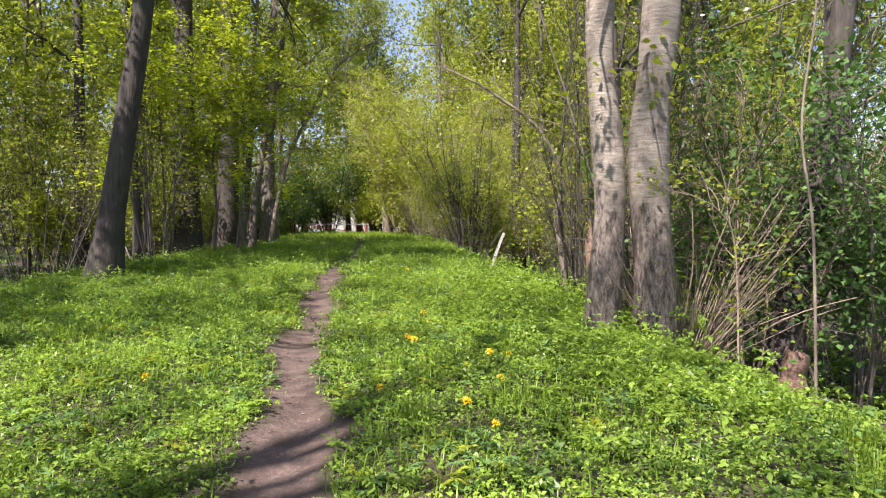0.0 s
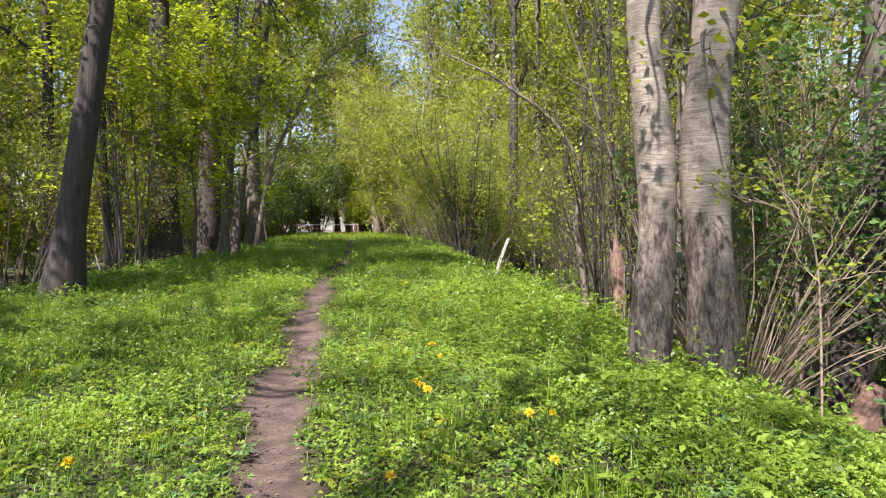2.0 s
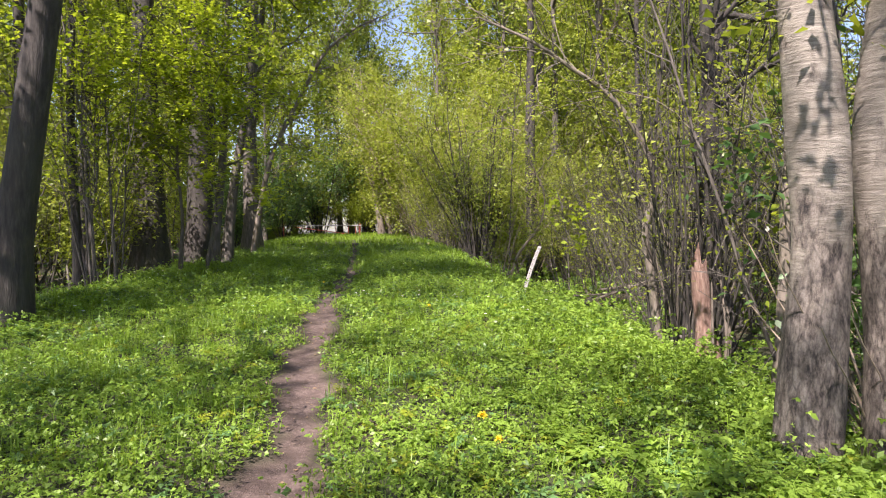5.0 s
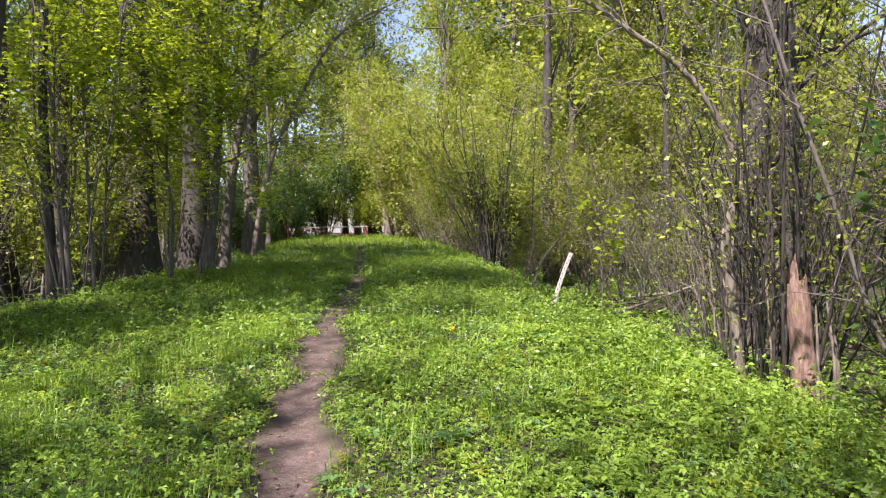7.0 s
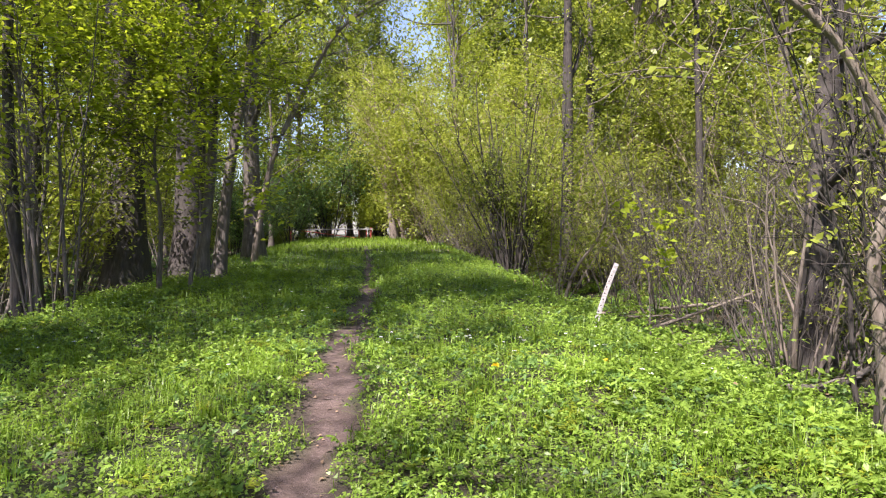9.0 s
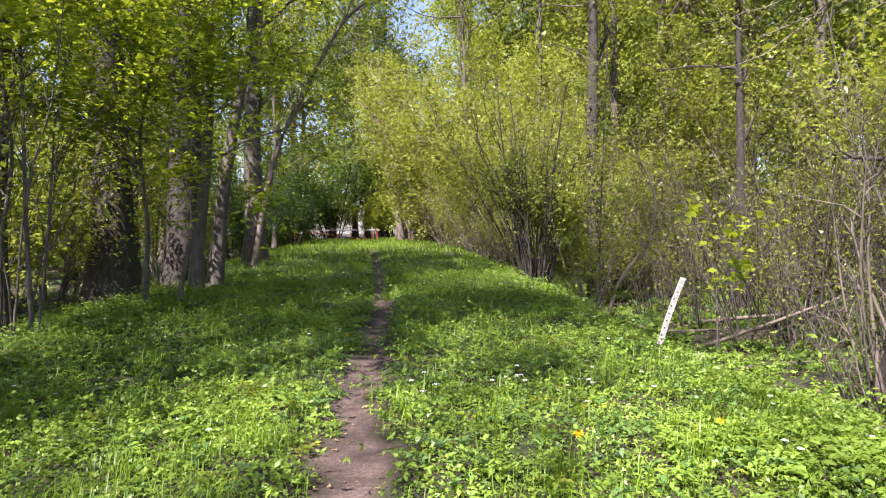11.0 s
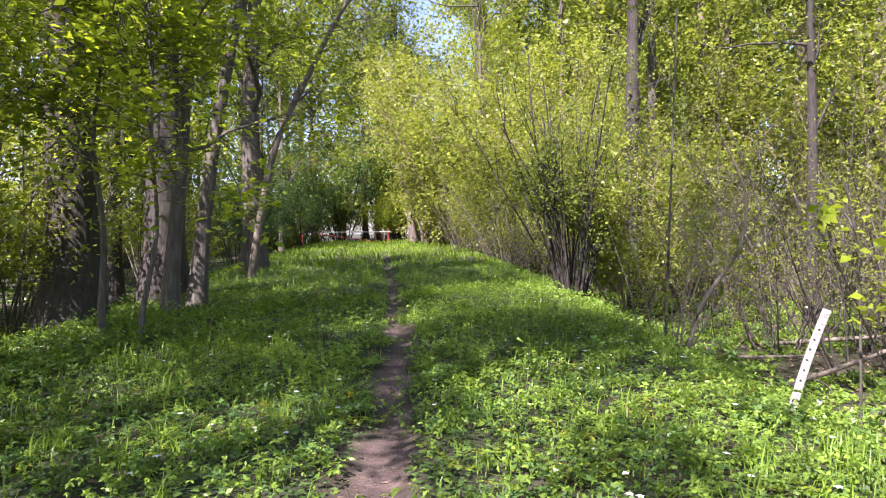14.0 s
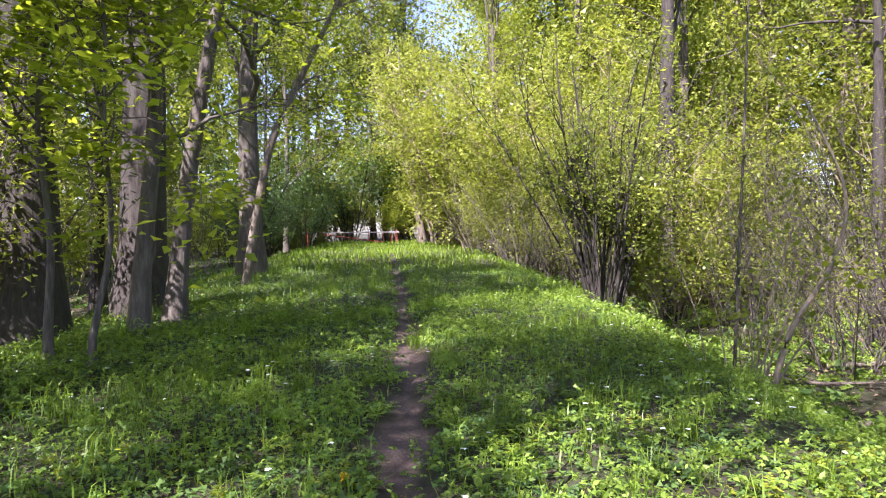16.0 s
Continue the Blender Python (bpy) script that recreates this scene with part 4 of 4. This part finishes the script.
def bent_tree(name, label, pts, r0, r1, mat, leaf_m, seed, twigs=20, n_leaf=300, size=0.07, length=0.7, category="sapling"):
    """A curved stem with twigs and a few leaves; the places are relative to its foot."""
    thing = tagged(new(name), label, category)
    base = on(pts[0][0], pts[0][1], -0.05)
    rel = [(x - base[0], y - base[1], z if k else 0.0) for k, (x, y, z) in enumerate(pts)]
    rel = [(x, y, z - base[2] if k else 0.0) for k, (x, y, z) in enumerate(rel)]
    _, line = curve_tube("stem", rel, r0, r1, mat, thing, seed=seed)
    g = np.random.default_rng(seed)
    S = sprout(g, line[None], twigs, 0.25, 0.9, length, 0.2, 6, 0.25)
    S2 = sprout(g, S, twigs * 3, 0.2, 0.7, length * 0.4, 0.0, 5, 0.25)
    tw = lambda n, k, a: np.linspace(a, a * 0.3, k)[None].repeat(n, 0)
    wood = [tubes(S, tw(len(S), 6, max(r1 * 0.5, 0.006)), 4), tubes(S2, tw(len(S2), 5, 0.004), 3)]
    cr = quads("foliage", *joined(wood + [leaves(g, np.concatenate([S2, S[:, 1:]], 0), n_leaf, 0.05, size)]), leaf_m, thing, twig=(sum(len(p[1]) for p in wood), mat))
    cr["kind"] = "stuff"
    thing.location = base
    return thing


bent_tree("arching_tree", "thin pale tree arching over towards the trail", [(2.62, 13.45, 0), (2.5, 13.4, 0.6), (2.42, 13.35, 1.1), (2.52, 13.3, 1.6), (2.3, 13.25, 2.1), (2.0, 13.2, 2.48), (1.55, 13.15, 2.78), (1.2, 13.1, 3.0), (0.65, 13.1, 3.25)], 0.05, 0.012, BARK_PALE, LEAF_YELLOW, 61, 30, 800, 0.05, 1.1)
bent_tree("arching_tree", "pale crooked limb rising over the shaded verge", [(-6.1, 29.0, 0), (-5.8, 29.0, 2.0), (-5.4, 29.0, 3.7), (-4.7, 29.0, 5.1), (-4.2, 28.9, 6.0), (-3.5, 28.8, 7.1), (-2.6, 28.7, 7.8), (-1.7, 28.6, 8.2)], 0.10, 0.03, BARK_PALE, LEAF_MID, 68, 40, 900, 0.08, 2.0)
bent_tree("sapling", "thin grey sapling standing free beside the bank", [(3.5, 8.2, 0), (3.48, 8.25, 0.8), (3.38, 8.25, 1.6), (3.45, 8.2, 2.6), (3.4, 8.3, 3.6)], 0.012, 0.006, BARK_PALE, LEAF_LIME, 62, 9, 160, 0.06, 0.7)
bent_tree("sapling", "bent tan shoot curving up beside the white post", [(1.75, 20.7, 0), (2.0, 20.8, 0.55), (2.5, 21.0, 1.2), (2.6, 21.0, 1.9), (2.2, 21.0, 2.8)], 0.035, 0.01, BARK_TAN, LEAF_LIME, 63, 10, 160, 0.08, 0.6)
bent_tree("sapling", "thin leafy spray beside the banded trunks", [(3.55, 9.6, 0), (3.5, 9.6, 0.6), (3.3, 9.5, 1.0), (2.9, 9.45, 1.2)], 0.010, 0.005, BARK_TAN, LEAF_YELLOW, 64, 12, 260, 0.055, 0.45)
bent_tree("sapling", "thin bending shoot with fresh yellow leaves", [(4.0, 15.6, 0), (3.8, 15.5, 0.7), (3.5, 15.4, 1.3), (3.0, 15.3, 1.6)], 0.014, 0.006, BARK_TAN, LEAF_YELLOW, 65, 12, 240, 0.06, 0.6)
bent_tree("sapling", "straight thin stem among hazel shoots", [(1.9, 21.9, 0), (1.95, 21.9, 1.2), (2.0, 21.9, 2.6), (2.1, 22.0, 4.5)], 0.022, 0.01, BARK_GREY, LEAF_YELLOW, 66, 14, 300, 0.06, 0.8)


bent_tree("sapling", "thin pale stem beside the leaning tree", [(-5.2, 15.0, 0), (-5.1, 15.0, 1.2), (-4.98, 15.0, 2.0), (-4.85, 15.0, 3.0)], 0.035, 0.015, BARK_PALE, LEAF_LIME, 69, 8, 90, 0.07, 0.6)
bent_tree("chestnut_sapling", "small sapling with a flat spray of bright leaves", [(2.75, 18.9, 0), (2.7, 18.85, 0.7), (2.6, 18.75, 1.35), (2.45, 18.65, 1.85)], 0.014, 0.007, BARK_GREY, LEAF_BROAD_SUNLIT, 67, 9, 170, 0.105, 0.5)


def marker_board():
    """A leaning flat batten, square cut, with a row of dark holes."""
    thing = tagged(new("marker_post"), "leaning white batten with a row of black holes", "post")
    bm = bmesh.new()
    bmesh.ops.create_cube(bm, size=1)
    bmesh.ops.scale(bm, vec=(0.064, 0.022, 1.16), verts=bm.verts)
    bmesh.ops.subdivide_edges(bm, edges=[e for e in bm.edges if abs(e.verts[0].co.z - e.verts[1].co.z) > 0.5], cuts=8)
    bmesh.ops.bevel(bm, geom=bm.edges[:], offset=0.003, segments=1, affect="EDGES")
    for v in bm.verts:
        v.co.x += 0.035 * (v.co.z / 0.54) ** 2 * 0.6
        v.co.z += 0.6
    batten = part("batten", bm, WHITE_BARK, thing)
    for k in range(9):
        z = 0.3 + 0.088 * k
        bm = bmesh.new()
        bmesh.ops.create_cone(bm, cap_ends=True, segments=10, radius1=0.009, radius2=0.009, depth=0.006)
        ob = part("hole", bm, SCAR, batten, "round black hole")
        ob.matrix_local = pose(-0.012 + 0.021 * ((z - 0.54) / 0.54) ** 2 + 0.006 * math.sin(5 * k), -0.0125, z, 90)
    thing.matrix_world = Matrix.Translation(on(1.68, 18.22, -0.25)) @ pose(0, 0, 0, -3, 18, -6)
    return thing


marker_board()


def broken_stump():
    thing = tagged(new("broken_stump"), "broken reddish rotten stump among hazel stems", "stump")
    g = np.random.default_rng(3)
    K, S = 14, 16
    z = np.linspace(-0.2, 1.0, K)
    p = np.stack([-0.1 * z, 0.03 * z, z], 1)
    co, f = rough_tube(g, p, 0.125 * (1 - 0.4 * (z + 0.2) / 1.2) * (1 + 0.12 * np.sin(9 * z)), S, 0.09)
    c = co.reshape(K, S, 3)
    c[-1, :, 2] += 0.22 * g.random(S) + 0.12 * np.cos(np.arange(S) * 6.28 / S)
    c[-2, :, 2] += 0.06 * g.random(S)
    quads("stump", c.reshape(-1, 3), f, ROTTEN, thing, smooth=False)
    for k in range(4):
        a = g.uniform(3.2, 6.2)
        curve_tube("splinter", [(0.17 * math.cos(a), 0.17 * math.sin(a), -0.1), (0.2 * math.cos(a), 0.2 * math.sin(a), 0.4), (0.13 * math.cos(a), 0.13 * math.sin(a), 0.7 + 0.3 * g.random())], 0.025, 0.006, BARK_PALE, thing, K=8, sides=5)
    thing.location = on(2.98, 13.05)
    return thing


stump = broken_stump()
rotten = copy_thing(stump, Matrix.Translation(on(4.8, 11.1)) @ Matrix.Rotation(1.9, 4, "Z"))
rotten.scale = (1.8, 1.6, 0.5)
tagged(rotten, "low broad rotten stump in the shade of shrubs", "stump")


def barrier():
    """Low barrier at the end of the trail."""
    thing = tagged(new("barrier"), "low red barrier with a weathered pale rail", "barrier")
    x0, x1, y = -5.9, -12.0, 59.0
    z = float(ground_z(x0 - 1, y))
    def bar(name, p, q, w, mat):
        d = Vector(q) - Vector(p)
        bm = bmesh.new()
        bmesh.ops.create_cube(bm, size=1)
        bmesh.ops.scale(bm, vec=(w, w, d.length), verts=bm.verts)
        bmesh.ops.bevel(bm, geom=bm.edges[:], offset=w * 0.15, segments=1, affect="EDGES")
        ob = part(name, bm, mat, thing)
        ob.matrix_local = Matrix.Translation((Vector(p) + Vector(q)) / 2) @ d.to_track_quat("Z", "Y").to_matrix().to_4x4()
    bar("post", (0, 0, -0.3), (0, 0, 0.92), 0.15, RED)
    bar("post", (-0.35, 0.02, -0.3), (-0.35, 0.02, 0.78), 0.07, RED)
    bar("post", (x1 - x0, 0, -0.3), (x1 - x0, 0, 0.9), 0.14, RED)
    bar("rail", (0.2, -0.1, 0.8), (x1 - x0 - 0.4, -0.1, 0.8), 0.075, RAIL)
    bar("brace", (-0.9, -0.1, 0.12), (-5.4, -0.12, 0.74), 0.06, RED)
    bar("brace", (-0.9, -0.1, 0.12), (-0.9, -0.1, 0.76), 0.06, RED)
    bar("brace", (-1.9, -0.1, 0.25), (-1.9, -0.1, 0.76), 0.05, RED)
    thing.location = (x0, y, z)
    return thing


barrier()

for k, (pts, r) in enumerate(((((2.5, 21.6, 0.06), (3.4, 21.9, 0.1), (4.6, 22.0, 0.4), (6.2, 22.2, 0.95)), 0.05), (((3.2, 17.0, 0.05), (4.6, 17.6, 0.08), (6.0, 18.8, 0.12)), 0.08),
                              (((2.6, 24.6, 0.04), (3.6, 24.0, 0.06), (4.7, 23.6, 0.1)), 0.04), (((-5.9, 17.4, 0.05), (-6.6, 18.6, 0.3), (-7.3, 19.8, 0.7)), 0.03),
                              (((4.2, 11.6, 0.1), (5.2, 12.4, 0.4), (6.6, 13.2, 0.7)), 0.06), (((3.3, 20.0, 0.04), (4.3, 20.9, 0.05), (5.4, 21.2, 0.08)), 0.035),
                              (((4.6, 25.0, 0.05), (5.8, 24.2, 0.3), (7.2, 23.8, 0.5)), 0.05))):
    z0 = [float(ground_z(x, y)) for x, y, _ in pts]
    b0 = (pts[0][0], pts[0][1], z0[0])
    thing = tagged(new("fallen_branch"), "fallen bare grey branch on the forest floor", "branch", "fallen branches")
    _, line = curve_tube("limb", [(x - b0[0], y - b0[1], zz + h - b0[2]) for (x, y, h), zz in zip(pts, z0)], r, r * 0.45, BARK_PALE if k % 2 == 0 else BARK_GREY, thing, seed=k)
    S = sprout(np.random.default_rng(k), line[None], 5, 0.3, 0.7, 0.6, 0.1, 5, 0.2)
    for s_ in S:
        quads("side_twig", *tubes(s_[None], np.linspace(r * 0.3, r * 0.1, 5)[None], 5), BARK_GREY, thing, smooth=True)
    thing.location = b0


def dandelion():
    thing = tagged(new("dandelion"), "yellow dandelion in flower among low herbs", "flower", "dandelions")
    g = np.random.default_rng(4)
    stalk, _ = curve_tube("stalk", [(0, 0, -0.02), (0.01, 0, 0.08), (0.015, 0.01, 0.18)], 0.003, 0.0025, STEM, thing, K=6, sides=6)
    n = 70
    a, e = g.random(n) * 6.28, g.uniform(0.05, 1.3, n)
    ax = np.stack([np.cos(a) * np.cos(e), np.sin(a) * np.cos(e), np.sin(e)], 1)
    head = quads("flower_head", *leaf_at(g, np.array([[0.015, 0.01, 0.178]]).repeat(n, 0), 0.026 + 0.004 * g.random(n), 0.5, 0.3, ax), YELLOW, stalk, "yellow flower head")
    a = np.arange(9) * 0.7
    ax = np.stack([np.cos(a), np.sin(a), 0.25 + 0 * a], 1)
    for k in range(9):
        quads("leaf", *leaf_at(g, np.array([[0, 0, 0.01]]), np.array([0.11 + 0.04 * g.random()]), 0.95, 0.25, ax[k:k + 1]), HERB, thing)
    return thing


first = dandelion()
DANDELIONS = [(0.402, 9.27), (0.5, 10.6), (1.04, 7.03), (0.3, 7.78), (1.06, 8.43), (1.23, 8.55), (1.12, 7.76), (0.89, 7.3), (0.57, 10.32), (0.36, 9.38), (0.09, 14.37), (1.1, 14.8), (-1.75, 17.9), (-1.35, 7.9)]
first.location = on(0.446, 9.01, -0.1)
first.scale = (1.4, 1.4, 1.4)
for k, (x, y) in enumerate(DANDELIONS):
    d = copy_thing(first, Matrix.Translation(on(x, y, -0.09)) @ Matrix.Rotation(k * 1.3, 4, "Z"))
    d.scale = (1.15 + 0.15 * math.sin(k * 2.1),) * 3

rng = np.random.default_rng(12)
x, y = area_points(900, -7, 3, 14, 34, lambda x, y: bank(x, y) & (patchy(x, y, 0.9, 3.0) > 0.45))
p = np.stack([x, y, ground_z(x, y) + 0.08 + 0.06 * rng.random(len(x))], 1)
flowers = []
for k in range(5):
    a = k * 1.257 + rng.random(len(x)) * 0.3
    flowers.append(leaf_at(rng, p, 0.02 + 0.008 * rng.random(len(x)), 0.97, 0.8, np.stack([np.cos(a), np.sin(a), 0.2 + 0 * a], 1)))
tagged(quads("wood_anemones", *joined(flowers), PETAL), "tiny white woodland flowers among low herbs", "flowers", kind="stuff")
